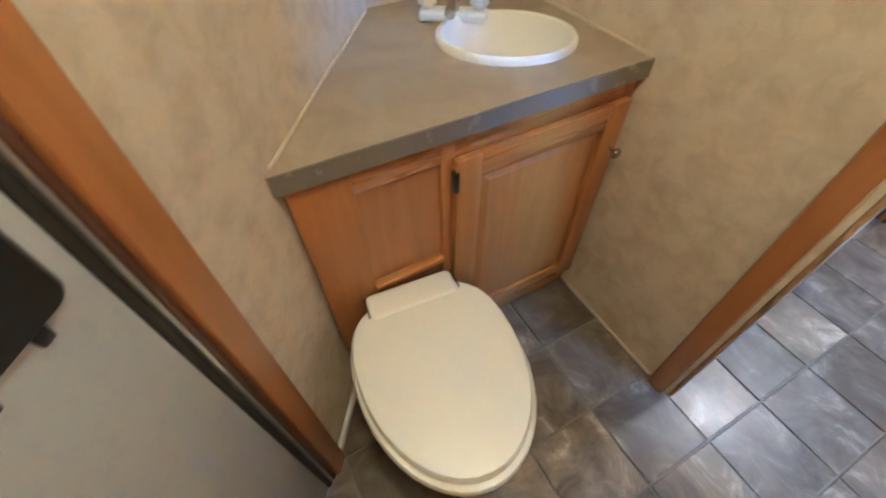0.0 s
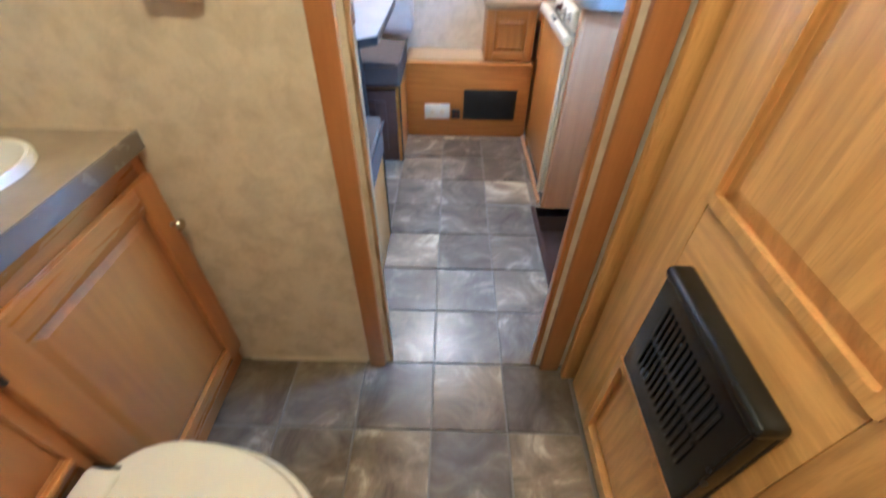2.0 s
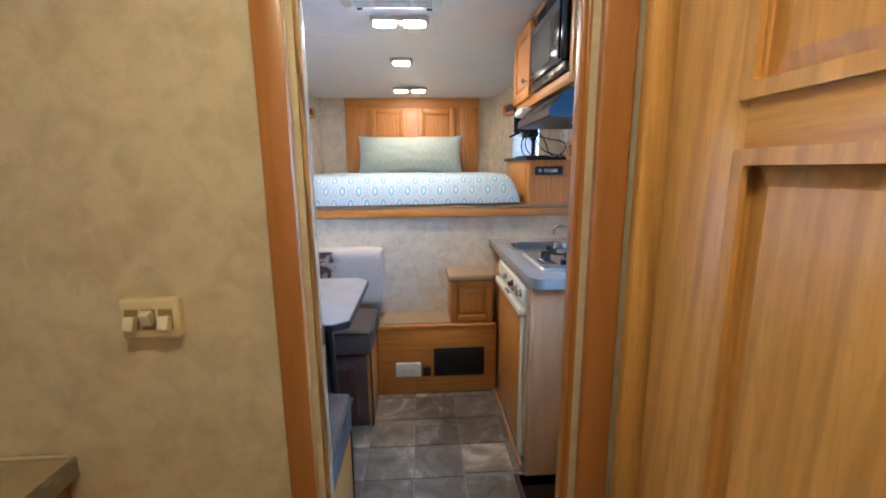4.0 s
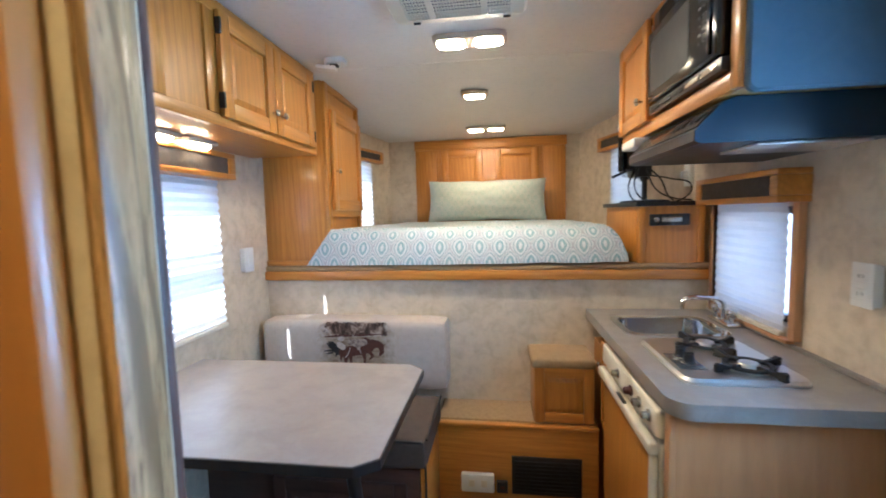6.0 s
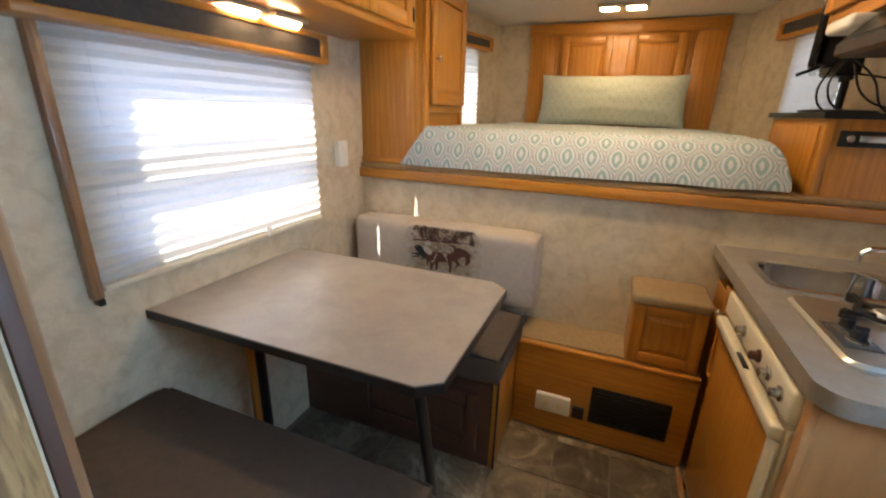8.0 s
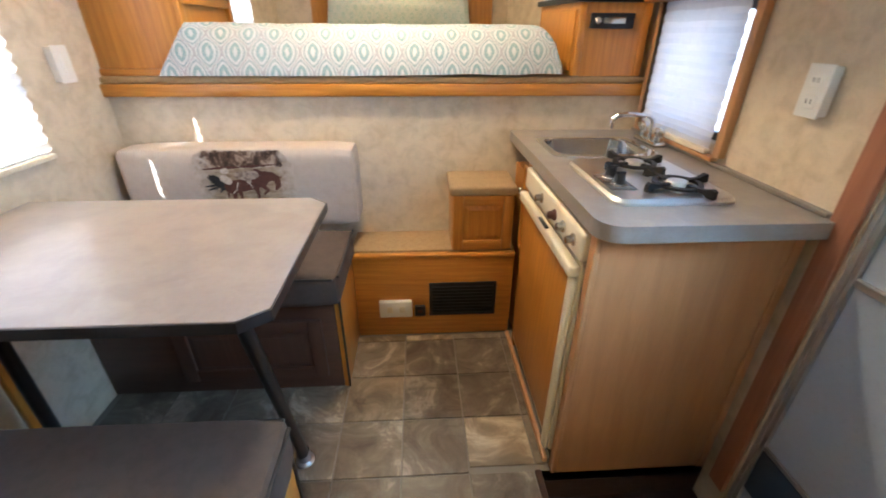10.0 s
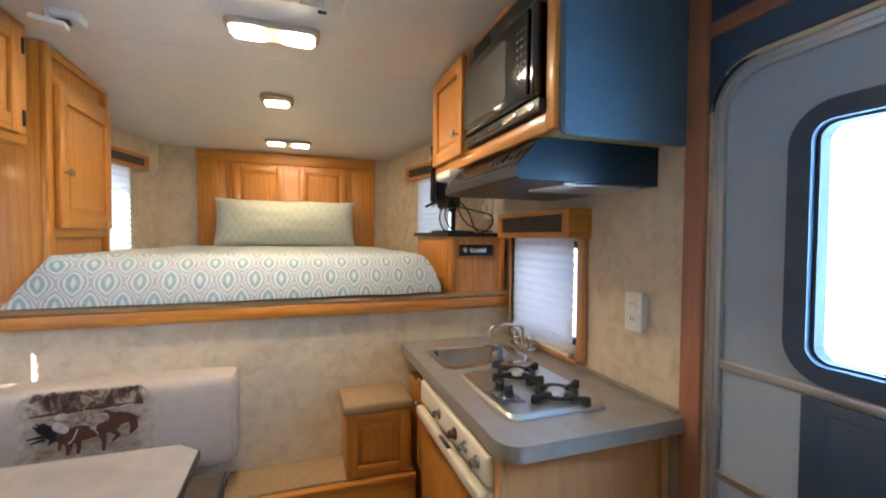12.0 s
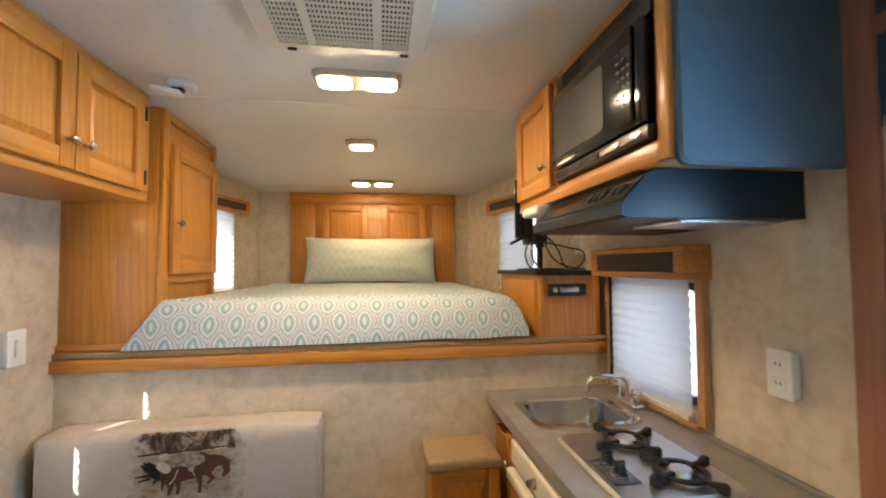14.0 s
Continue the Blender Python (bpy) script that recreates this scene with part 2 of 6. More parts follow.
def cloth_pattern(name, period_u, period_v, ground, ring, line, seam):
    a = Mat(name, 0.9)
    tc = a.t.nodes.new("ShaderNodeTexCoord")
    sx = a.t.nodes.new("ShaderNodeSeparateXYZ")
    a.link(tc.outputs["UV"], sx.inputs[0])

    def m(op, x, y=None):
        n = a.t.nodes.new("ShaderNodeMath")
        n.operation = op
        for i, q in enumerate((x, y)):
            if q is None:
                continue
            if hasattr(q, "is_output"):
                a.link(q, n.inputs[i])
            else:
                n.inputs[i].default_value = q
        return n.outputs[0]
    wob = a.noise(a.coords((1, 1, 1), False), 55, 2)
    x, y = m("DIVIDE", sx.outputs[0], period_u), m("DIVIDE", sx.outputs[1], period_v)
    x = m("ADD", x, m("MULTIPLY", m("SUBTRACT", wob, 0.5), 0.10))
    y = m("SUBTRACT", y, m("MULTIPLY", m("SINE", m("MULTIPLY", y, 4 * math.pi)), 0.042))
    ca = m("COSINE", m("MULTIPLY", m("ADD", x, y), math.pi))
    cb = m("COSINE", m("MULTIPLY", m("SUBTRACT", x, y), math.pi))
    f = m("ABSOLUTE", m("MULTIPLY", ca, cb))
    da, db = (m("ABSOLUTE", m("SUBTRACT", q, m("ROUND", q))) for q in (m("ADD", x, y), m("SUBTRACT", x, y)))
    g = m("SUBTRACT", 1.0, m("MULTIPLY", m("MAXIMUM", da, db), 2.0))
    f = m("ADD", m("MULTIPLY", g, 0.65), m("MULTIPLY", f, 0.35))
    c = a.ramp(f, [(0.0, seam), (0.05, seam), (0.09, ground), (0.15, ground), (0.20, line), (0.33, line), (0.39, ground), (0.55, ground), (0.61, ring), (0.83, ring), (0.90, ground)])
    weave = a.noise(a.coords((1, 1, 1), False), 240, 3)
    quilt = a.noise(a.coords((1, 1, 1), False), 30, 3)
    c = a.mix(c, ground, a.ramp(weave, [(0.35, (0, 0, 0)), (0.65, (0.45, 0.45, 0.45))]))
    return a.colour(c).bump(quilt, 0.5, 0.006).m


quilt_m = cloth_pattern("quilt_cotton", 0.097, 0.138, (0.57, 0.59, 0.605), (0.19, 0.33, 0.36), (0.25, 0.34, 0.37), (0.33, 0.34, 0.37))
pillow_m = cloth_pattern("pillow_cotton", 0.054, 0.078, (0.66, 0.66, 0.60), (0.27, 0.41, 0.36), (0.34, 0.44, 0.38), (0.45, 0.47, 0.41))

# ---- building helpers ----


def empty_bm():
    return bmesh.new()


def box(bm, x0, x1, y0, y1, z0, z1, bevel=0.0, seg=2, m=None):
    """A box with rounded edges, added to bm."""
    t = bmesh.new()
    bmesh.ops.create_cube(t, size=1.0)
    bmesh.ops.scale(t, vec=(abs(x1 - x0), abs(y1 - y0), abs(z1 - z0)), verts=t.verts)
    bmesh.ops.translate(t, vec=((x0 + x1) / 2, (y0 + y1) / 2, (z0 + z1) / 2), verts=t.verts)
    if bevel:
        bmesh.ops.bevel(t, geom=t.edges[:], offset=bevel, segments=seg, affect="EDGES", profile=0.5)
    return absorb(bm, t, m)


def absorb(bm, t, m=None):
    if m is not None:
        bmesh.ops.transform(t, matrix=m, verts=t.verts)
    data = bpy.data.meshes.new("tmp")
    t.to_mesh(data)
    t.free()
    bm.from_mesh(data)
    bpy.data.meshes.remove(data)
    return bm


def rod(bm, a, b, r0, r1=None, seg=14):
    """A round bar from a to b."""
    a, b = Vector(a), Vector(b)
    t = bmesh.new()
    bmesh.ops.create_cone(t, cap_ends=True, segments=seg, radius1=r0, radius2=r0 if r1 is None else r1, depth=(b - a).length)
    q = (b - a).to_track_quat("Z", "Y").to_matrix().to_4x4()
    return absorb(bm, t, Matrix.Translation((a + b) / 2) @ q)


def lathe(bm, prof, m=None, seg=24):
    """A turned shape from (radius, height) pairs."""
    t = bmesh.new()
    rings = []
    for r, z in prof:
        rings.append([t.verts.new((r * math.cos(2 * math.pi * i / seg), r * math.sin(2 * math.pi * i / seg), z)) for i in range(seg)])
    for p, q in zip(rings, rings[1:]):
        for i in range(seg):
            t.faces.new((p[i], p[(i + 1) % seg], q[(i + 1) % seg], q[i]))
    t.faces.new(rings[0][::-1])
    t.faces.new(rings[-1])
    return absorb(bm, t, m)


def loft(bm, rings, m=None, cap=True):
    t = bmesh.new()
    vs = [[t.verts.new(p) for p in ring] for ring in rings]
    n = len(vs[0])
    for p, q in zip(vs, vs[1:]):
        for i in range(n):
            t.faces.new((p[i], p[(i + 1) % n], q[(i + 1) % n], q[i]))
    if cap:
        t.faces.new(vs[0][::-1])
        t.faces.new(vs[-1])
    bmesh.ops.recalc_face_normals(t, faces=t.faces)
    return absorb(bm, t, m)


def round_rect(w, h, r, n=6):
    """Corner points of a rounded rectangle about the origin."""
    out = []
    for cx, cy, a0 in ((w / 2 - r, h / 2 - r, 0), (-w / 2 + r, h / 2 - r, 90), (-w / 2 + r, -h / 2 + r, 180), (w / 2 - r, -h / 2 + r, 270)):
        for i in range(n + 1):
            a = radians(a0 + 90 * i / n)
            out.append((cx + r * math.cos(a), cy + r * math.sin(a)))
    return out


def plate(bm, outline, z0, z1, chamfer=0.0, m=None):
    """A flat slab with the given outline, in the local xy plane, its upper rim chamfered."""
    rings = [[(x, y, z0) for x, y in outline], [(x, y, z1 - chamfer) for x, y in outline]]
    if chamfer:
        cx, cy = sum(p[0] for p in outline) / len(outline), sum(p[1] for p in outline) / len(outline)
        big = max(max(abs(p[0] - cx), abs(p[1] - cy)) for p in outline)
        k = 1 - chamfer / big
        rings.append([(cx + (x - cx) * k, cy + (y - cy) * k, z1) for x, y in outline])
    return loft(bm, rings, m)


def ring_plate(bm, outer, inner, z0, z1, m=None):
    """A flat frame between two outlines of equal point counts."""
    t = bmesh.new()
    o0, o1 = [t.verts.new((*p, z0)) for p in outer], [t.verts.new((*p, z1)) for p in outer]
    i0, i1 = [t.verts.new((*p, z0)) for p in inner], [t.verts.new((*p, z1)) for p in inner]
    n = len(outer)
    for k in range(n):
        j = (k + 1) % n
        t.faces.new((o1[k], o1[j], i1[j], i1[k]))
        t.faces.new((o0[j], o0[k], i0[k], i0[j]))
        t.faces.new((o0[k], o0[j], o1[j], o1[k]))
        t.faces.new((i0[j], i0[k], i1[k], i1[j]))
    bmesh.ops.recalc_face_normals(t, faces=t.faces)
    return absorb(bm, t, m)


def world_of(ob):
    m = Matrix.Identity(4)
    while ob is not None:
        m = ob.matrix_basis @ m
        ob = ob.parent
    return m


def finish(bm, name, mat, smooth=True):
    data = bpy.data.meshes.new(name)
    bm.to_mesh(data)
    bm.free()
    data.materials.append(mat)
    if smooth:
        data.polygons.foreach_set("use_smooth", [True] * len(data.polygons))
        data.set_sharp_from_angle(angle=radians(35))
    return data


def thing(name, at, label, category, group="", kind=""):
    """An empty at the base of a thing, whose parts hang from it."""
    ob = new(name)
    ob.empty_display_size = 0.05
    ob.matrix_basis = Matrix.Translation(at)
    return tagged(ob, label, category, group, kind)


def part(name, bm, mat, parent, label="", smooth=True):
    """One mesh under a thing or part; bm is in world coordinates."""
    bmesh.ops.transform(bm, matrix=world_of(parent).inverted(), verts=bm.verts)
    ob = new(name, finish(bm, name, mat, smooth))
    ob.parent = parent
    return tagged(ob, label)


def solo(name, bm, mat, label, category, kind="", group="", smooth=True):
    """A thing that is one mesh; bm is in world coordinates."""
    lo = [min(v.co[i] for v in bm.verts) for i in range(3)]
    hi = [max(v.co[i] for v in bm.verts) for i in range(3)]
    at = Vector(((lo[0] + hi[0]) / 2, (lo[1] + hi[1]) / 2, lo[2]))
    bmesh.ops.translate(bm, vec=-at, verts=bm.verts)
    ob = new(name, finish(bm, name, mat, smooth))
    ob.matrix_basis = Matrix.Translation(at)
    return tagged(ob, label, category, group, kind)


def B(*args, **kw):
    return box(empty_bm(), *args, **kw)


FACE = {"+x": 90, "-x": -90, "-y": 0, "+y": 180}


def at_face(x, y, z, face):
    """Local x runs along the face to the right of one who looks at it, local -y points out of it, z is up."""
    return pose(x, y, z, 0, 0, FACE[face] if face in FACE else face)


def knob(parent, m, mat=nickel, r=0.014):
    b = empty_bm()
    lathe(b, [(0.005, 0.0), (0.0045, 0.012), (r * 0.8, 0.016), (r, 0.021), (r * 0.85, 0.026), (r * 0.3, 0.029)], m @ pose(0, 0, 0, 90, 0, 0), 16)
    return part("knob", b, mat, parent, "round metal knob")


def panel_door(parent, m, w, h, mats, rail=0.05, name="door", knob_at=None, hinge=None):
    """A framed cabinet door with a raised panel; m puts its lower left corner, seen from the front."""
    mz, mx = mats
    pw, ph = w - 2 * rail, h - 2 * rail
    o = round_rect(pw, ph, 0.002, 1)
    rings = []
    for k, d in ((0.0, 0.004), (0.0, 0.006), (0.022, 0.014), (0.026, 0.014)):
        rings.append([(x * (1 - 2 * k / pw), y * (1 - 2 * k / ph), d) for x, y in o])
    holder = part(name, loft(empty_bm(), rings, m @ pose(w / 2, 0, h / 2, 90, 0, 0)), mz, parent, smooth=False)
    for x in (0, w - rail):
        part("stile", box(empty_bm(), x, x + rail, -0.019, 0, 0, h, 0.004, m=m), mz, holder)
    for z in (0, h - rail):
        part("rail", box(empty_bm(), rail, w - rail, -0.018, -0.001, z, z + rail, 0.003, m=m), mx, holder)
    if knob_at:
        knob(holder, m @ pose(knob_at[0], -0.019, knob_at[1]))
    if hinge is not None:
        for z in (0.05, h - 0.05):
            part("hinge", box(empty_bm(), hinge - 0.005, hinge + 0.005, -0.024, -0.004, z - 0.025, z + 0.025, 0.003, m=m), black, holder)
    return holder


def wall(name, p0, p1, thick, z0, z1, holes, mat, label, category="wall"):
    """A straight wall from p0 to p1 whose thickness lies to the right of that way; holes: (from, to, bottom, top) along it."""
    p0, p1 = Vector((*p0, 0)), Vector((*p1, 0))
    length = (p1 - p0).length
    m = Matrix.Translation(p0) @ pose(0, 0, 0, 0, 0, math.degrees(math.atan2(p1.y - p0.y, p1.x - p0.x)))
    b, u = empty_bm(), 0.0
    for a, c, lo, hi in sorted(holes):
        if a > u:
            box(b, u, a, -thick, 0, z0, z1, m=m)
        if lo > z0:
            box(b, a, c, -thick, 0, z0, lo, m=m)
        if hi < z1:
            box(b, a, c, -thick, 0, hi, z1, m=m)
        u = c
    if length > u:
        box(b, u, length, -thick, 0, z0, z1, m=m)
    return solo(name, b, mat, label, category, "structure", smooth=False), m

# ---- the setting ----
XL, XR, W, CZ = -0.28, 1.865, 3.28, 2.045
WELL = (1.305, XR, 1.56, 2.345)

wall("wall_west", (XL, 3.72), (XL, 0.5), 0.06, -0.03, 2.1, [(0.815, 1.65, 0.95, 1.51)], paper, "beige mottled vinyl wall covering with a window opening")
wall("wall_east", (XR, -0.62), (XR, 3.72), 0.06, -0.25, 2.1, [(2.24, 2.86, -0.2, 1.79), (3.37, 3.82, 0.96, 1.36)], paper, "beige mottled vinyl side wall beside the kitchen")
wall("wall_berth_front", (XR, W), (XL, W), 0.05, -0.03, 1.04, [], paper, "beige mottled wall below the raised berth")
wall("wall_partition", (XL, 1.51), (XR, 1.51), 0.045, -0.03, 2.06, [(0.985, 1.465, -0.03, 1.94)], paper, "tan mottled bathroom partition with a doorway")
_, SL = wall("wall_slanted", (XL, 1.045), (XR, -0.504), 0.05, -0.03, 2.1, [(0.905, 1.525, 0.0, 1.86)], paper, "tan mottled slanted rear bathroom wall")
wall("wall_nose_west", (0.0, 4.76), (XL, 3.7), 0.05, 1.0, 2.08, [(0.30, 0.66, 1.28, 1.78)], paper, "beige mottled tapering berth wall with a small window")
wall("wall_nose_east", (XR, 3.7), (1.56, 4.76), 0.05, 1.0, 2.08, [(0.24, 0.62, 1.28, 1.78)], paper, "beige mottled tapering berth wall with a small window")
wall("wall_nose_front", (1.56, 4.76), (0.0, 4.76), 0.05, 1.0, 2.08, [], paper, "beige mottled end wall of the berth")
wall("wall_closet", (1.33, -0.62), (1.33, 1.465), 0.04, -0.03, 2.06, [(1.53, 1.96, 0.03, 1.85)], pale_z, "oak panelled closet front in the bathroom")
solo("ceiling", box(empty_bm(), XL - 0.06, XR + 0.06, -0.7, 3.2, CZ, CZ + 0.06), ceil_m, "off-white smooth ceiling panel", "ceiling", "structure", smooth=False)
b = empty_bm()
loft(b, [[(XL - 0.06, 3.2, CZ - 0.0015), (XL - 0.06, 4.86, 1.968), (XL - 0.06, 4.86, 2.09), (XL - 0.06, 3.2, 2.1)], [(XR + 0.06, 3.2, CZ - 0.0015), (XR + 0.06, 4.86, 1.968), (XR + 0.06, 4.86, 2.09), (XR + 0.06, 3.2, 2.1)]])
solo("ceiling_berth", b, ceil_m, "off-white ceiling panel sloping over the berth", "ceiling", "structure", smooth=False)
solo("berth_platform", B(XL - 0.04, XR + 0.04, 3.331, 4.80, 1.0, 1.088), carpet_tan, "tan carpeted raised berth platform", "platform", "structure", smooth=False)
solo("trim_berth_edge", B(XL, XR, 3.252, 3.33, 1.0405, 1.088, 0.006), oak_x, "honey oak nosing along the berth platform", "trim", "structure")
solo("trim_berth_carpet", B(XL, XR, 3.262, 3.5, 1.0885, 1.113, 0.008), carpet_tan, "tan carpet strip lying on the berth edge", "carpet", "structure")

ground = empty_bm()
plate(ground, [(300 * math.cos(radians(a)), 300 * math.sin(radians(a))) for a in range(0, 360, 6)], -0.9, -0.8)
solo("ground", ground, outside_m, "dry sunlit ground outside the trailer", "ground", "structure", smooth=False)

# floor: a sheet round the entry well, tiles laid on it at the end of the file
b = B(XL, WELL[0], -0.62, W, -0.06, -0.005)
box(b, WELL[0], XR, -0.62, WELL[2], -0.06, -0.005)
box(b, WELL[0], XR, WELL[3], W, -0.06, -0.005)
floor = solo("floor", b, grout, "grey-brown stone-look vinyl floor tiles", "floor", "structure", smooth=False)
b = B(WELL[0], XR + 0.06, WELL[2], WELL[3], -0.20, -0.15)
box(b, WELL[0] - 0.02, WELL[0], WELL[2], WELL[3], -0.15, -0.006)
box(b, WELL[0], XR, WELL[3], WELL[3] + 0.02, -0.15, -0.006)
box(b, WELL[0], XR, WELL[2] - 0.02, WELL[2], -0.15, -0.006)
solo("entry_well", b, carpet_brown, "dark brown carpeted entry step well", "step", "structure", smooth=False)
b = empty_bm()
box(b, WELL[0] - 0.018, WELL[0] + 0.002, WELL[2], WELL[3], -0.012, 0.004, 0.003)
solo("trim_well_edge", b, carpet_brown, "dark brown carpet edge along the entry well", "trim", "structure")

# doorway casing
b = B(0.644, 0.695, 1.443, 1.4645, 0, 2.0, 0.008)
solo("trim_doorway", b, red_z, "varnished red-brown oak casing beside the bathroom doorway", "trim", "structure")
solo("trim_doorway", B(1.195, 1.255, 1.443, 1.4645, 0, 2.0, 0.008), red_z, "varnished red-brown oak casing beside the bathroom doorway", "trim", "structure")
solo("trim_doorway", B(0.64, 0.698, 1.5105, 1.527, 0, 2.0, 0.009, 3), casing_z, "rounded varnished oak casing on the dinette side", "trim", "structure")
solo("trim_doorway", B(1.19, 1.25, 1.5105, 1.527, 0, 2.0, 0.009, 3), pale_z, "rounded varnished oak casing on the kitchen side", "trim", "structure")
j = thing("doorway_jamb", (0.705, 1.5, 0), "glossy varnished oak jamb with a small strike plate", "door jamb", "", "structure")
part("board", B(0.6955, 0.706, 1.4655, 1.5095, 0, 1.9385, 0.003), jamb_z, j)
part("stop", B(0.706, 0.716, 1.4655, 1.490, 0, 1.93, 0.003), jamb_z, j)
part("reveal", B(0.6985, 0.7055, 1.5105, 1.5175, 0, 1.9385, 0.001), dark_z, j, "dark brown reveal")
part("strike_plate", B(0.7155, 0.7175, 1.469, 1.487, 1.005, 1.045, 0.001), nickel, j, "small metal strike plate")
j = thing("doorway_jamb", (1.185, 1.5, 0), "glossy varnished oak jamb on the hinge side", "door jamb", "", "structure")
part("board", B(1.178, 1.1945, 1.4655, 1.5095, 0, 1.9385, 0.003), red_z, j)
part("stop", B(1.168, 1.178, 1.4655, 1.490, 0, 1.93, 0.003), red_z, j)
solo("trim_doorway", B(0.705, 1.185, 1.4655, 1.5095, 1.925, 1.94), red_x, "oak head of the doorway", "trim", "structure")
solo("baseboard", B(1.318, 1.334, 2.37, 3.045, 0.0, 0.022, 0.005), end_z, "slim oak strip at the foot of the fridge", "trim", "structure")
solo("baseboard", B(0.252, 0.634, 1.458, 1.4645, 0, 0.012, 0.002), caulk, "pale caulk bead at the foot of the wall", "trim", "structure")

# ---- windows with pleated shades ----


def pleats(m, w, h, pitch=0.034, depth=0.010):
    """A folded shade hanging from z = h to 0, local x across, local -y into the room."""
    t = bmesh.new()
    n = int(h / pitch * 2)
    depth *= 1.0 if w > 0.6 else 0.45
    cols = 24
    rows = []
    for i in range(n + 1):
        z = h - h * i / n
        rows.append([t.verts.new((w * k / cols, (-depth if i % 2 else 0) - 0.002 * noise.noise((k * 0.6, z * 9, w)), z - 0.0012 * math.sin(k * 0.5 + i))) for k in range(cols + 1)])
    for p, q in zip(rows, rows[1:]):
        for k in range(cols):
            t.faces.new((p[k], p[k + 1], q[k + 1], q[k]))
    return absorb(empty_bm(), t, m)


def window_unit(name, m, w, z0, z1, wall_t, label, shade, valance, bar=None, strip=True):
    """m: local x along the wall, local -y into the room, at the opening's lower left; shade: (from, to, bottom, top); valance: (from, to, bottom, top, depth)."""
    h = z1 - z0
    o = thing(name, m.translation, label, "window", "", "structure")
    fr = ring_plate(empty_bm(), round_rect(w + 0.004, h + 0.004, 0.004), round_rect(w - 0.05, h - 0.05, 0.05), -0.012, 0.012, m @ pose(w / 2, wall_t - 0.014, h / 2, 90, 0, 0))
    part("window_frame", fr, black, o, "black rounded window frame")
    if bar:
        part("glazing_bar", box(empty_bm(), 0.02, w - 0.02, wall_t - 0.026, wall_t - 0.006, bar[0] - z0, bar[1] - z0, 0.003, m=m), black, o)
    g = part("pane", box(empty_bm(), 0.01, w - 0.01, wall_t - 0.018, wall_t - 0.014, 0.01, h - 0.01, m=m), glass, o, "clear window glass", smooth=False)
    g.visible_shadow = False
    if valance:
        a, c, lo, hi, d = valance
        v = part("valance", box(empty_bm(), a, c, -d, -0.001, lo - z0, lo - z0 + 0.022, 0.004, m=m), oak_y, o, "honey oak valance box with a dark woven insert")
        b = box(empty_bm(), a, c, -d, -0.001, hi - z0 - 0.02, hi - z0, 0.004, m=m)
        box(b, a, a + 0.04, -d, -0.001, lo - z0 + 0.022, hi - z0 - 0.02, 0.003, m=m)
        box(b, c - 0.04, c, -d, -0.001, lo - z0 + 0.022, hi - z0 - 0.02, 0.003, m=m)
        part("valance_frame", b, oak_y, v)
        part("valance_insert", box(empty_bm(), a + 0.04, c - 0.04, -d + 0.008, -d + 0.014, lo - z0 + 0.022, hi - z0 - 0.02, m=m), valance_dark, v, "dark brown woven insert", smooth=False)
    if shade:
        a, c, lo, hi = shade
        sh = part("shade", pleats(m @ pose(a, -0.012, lo - z0), c - a, hi - lo), shade_m, o, "white pleated window shade drawn down", smooth=False)
        part("shade_rail", box(empty_bm(), a, c, -0.03, -0.008, lo - z0 - 0.016, lo - z0, 0.004, m=m), cream, sh, "slim bottom rail of the shade")
        if strip:
            for q in (a - 0.028,):
                part("side_strip", box(empty_bm(), q, q + 0.024, -0.03, -0.001, lo - z0 - 0.03, hi - z0, 0.004, m=m), casing_z, o)
    return o


mw = at_face(XL, 2.07, 0.95, "+x")
w1 = window_unit("window_1", mw, 0.835, 0.95, 1.51, 0.06, "window beside the dinette behind a drawn white pleated shade", (-0.045, 0.838, 0.915, 1.535), (-0.12, 0.85, 1.527, 1.632, 0.1), (1.165, 1.235))
b = empty_bm()
for z in (0.02, 0.13, 0.16, 0.30):
    lathe(b, [(0.001, -0.003), (0.0028, 0), (0.001, 0.003)], pose(XL + 0.028, 2.105 + 0.004 * math.sin(z * 40), 0.98 + z), 8)
rod(b, (XL + 0.027, 2.105, 0.94), (XL + 0.027, 2.105, 1.53), 0.0008, seg=6)
part("shade_cord", b, white, w1, "thin white shade cord")
part("shade_clip", B(XL + 0.026, XL + 0.036, 2.58, 2.60, 0.905, 0.94, 0.003), white, w1)
part("shade_stop", B(XL + 0.001, XL + 0.03, 2.005, 2.02, 0.865, 0.885, 0.003), black, w1)
mw = at_face(XR, 3.20, 0.96, "-x")
w2 = window_unit("window_2", mw, 0.45, 0.96, 1.36, 0.06, "window over the sink behind a white pleated shade", (-0.008, 0.438, 0.945, 1.375), (-0.02, 0.52, 1.372, 1.478, 0.1))
part("side_strip", B(XR - 0.028, XR - 0.001, 2.695, 2.725, 0.93, 1.372, 0.004), end_z, w2)
part("sill", B(XR - 0.03, XR - 0.001, 2.725, 3.21, 0.914, 0.928, 0.003), end_z, w2)
part("side_strip", B(XR - 0.028, XR - 0.001, 3.212, 3.24, 0.93, 1.372, 0.004), end_z, w2)
ang_w = math.degrees(math.atan2(1.06, 0.28))
mn = Matrix.Translation((XL + 0.44 * 0.2554, 3.7 + 0.44 * 0.9668, 1.28)) @ pose(0, 0, 0, 0, 0, ang_w)
window_unit("window_3", mn, 0.356, 1.28, 1.78, 0.05, "small berth window behind a white pleated shade", (0.0, 0.35, 1.275, 1.775), (-0.05, 0.46, 1.77, 1.86, 0.06), strip=False)
ang_e = math.degrees(math.atan2(-1.06, 0.305))
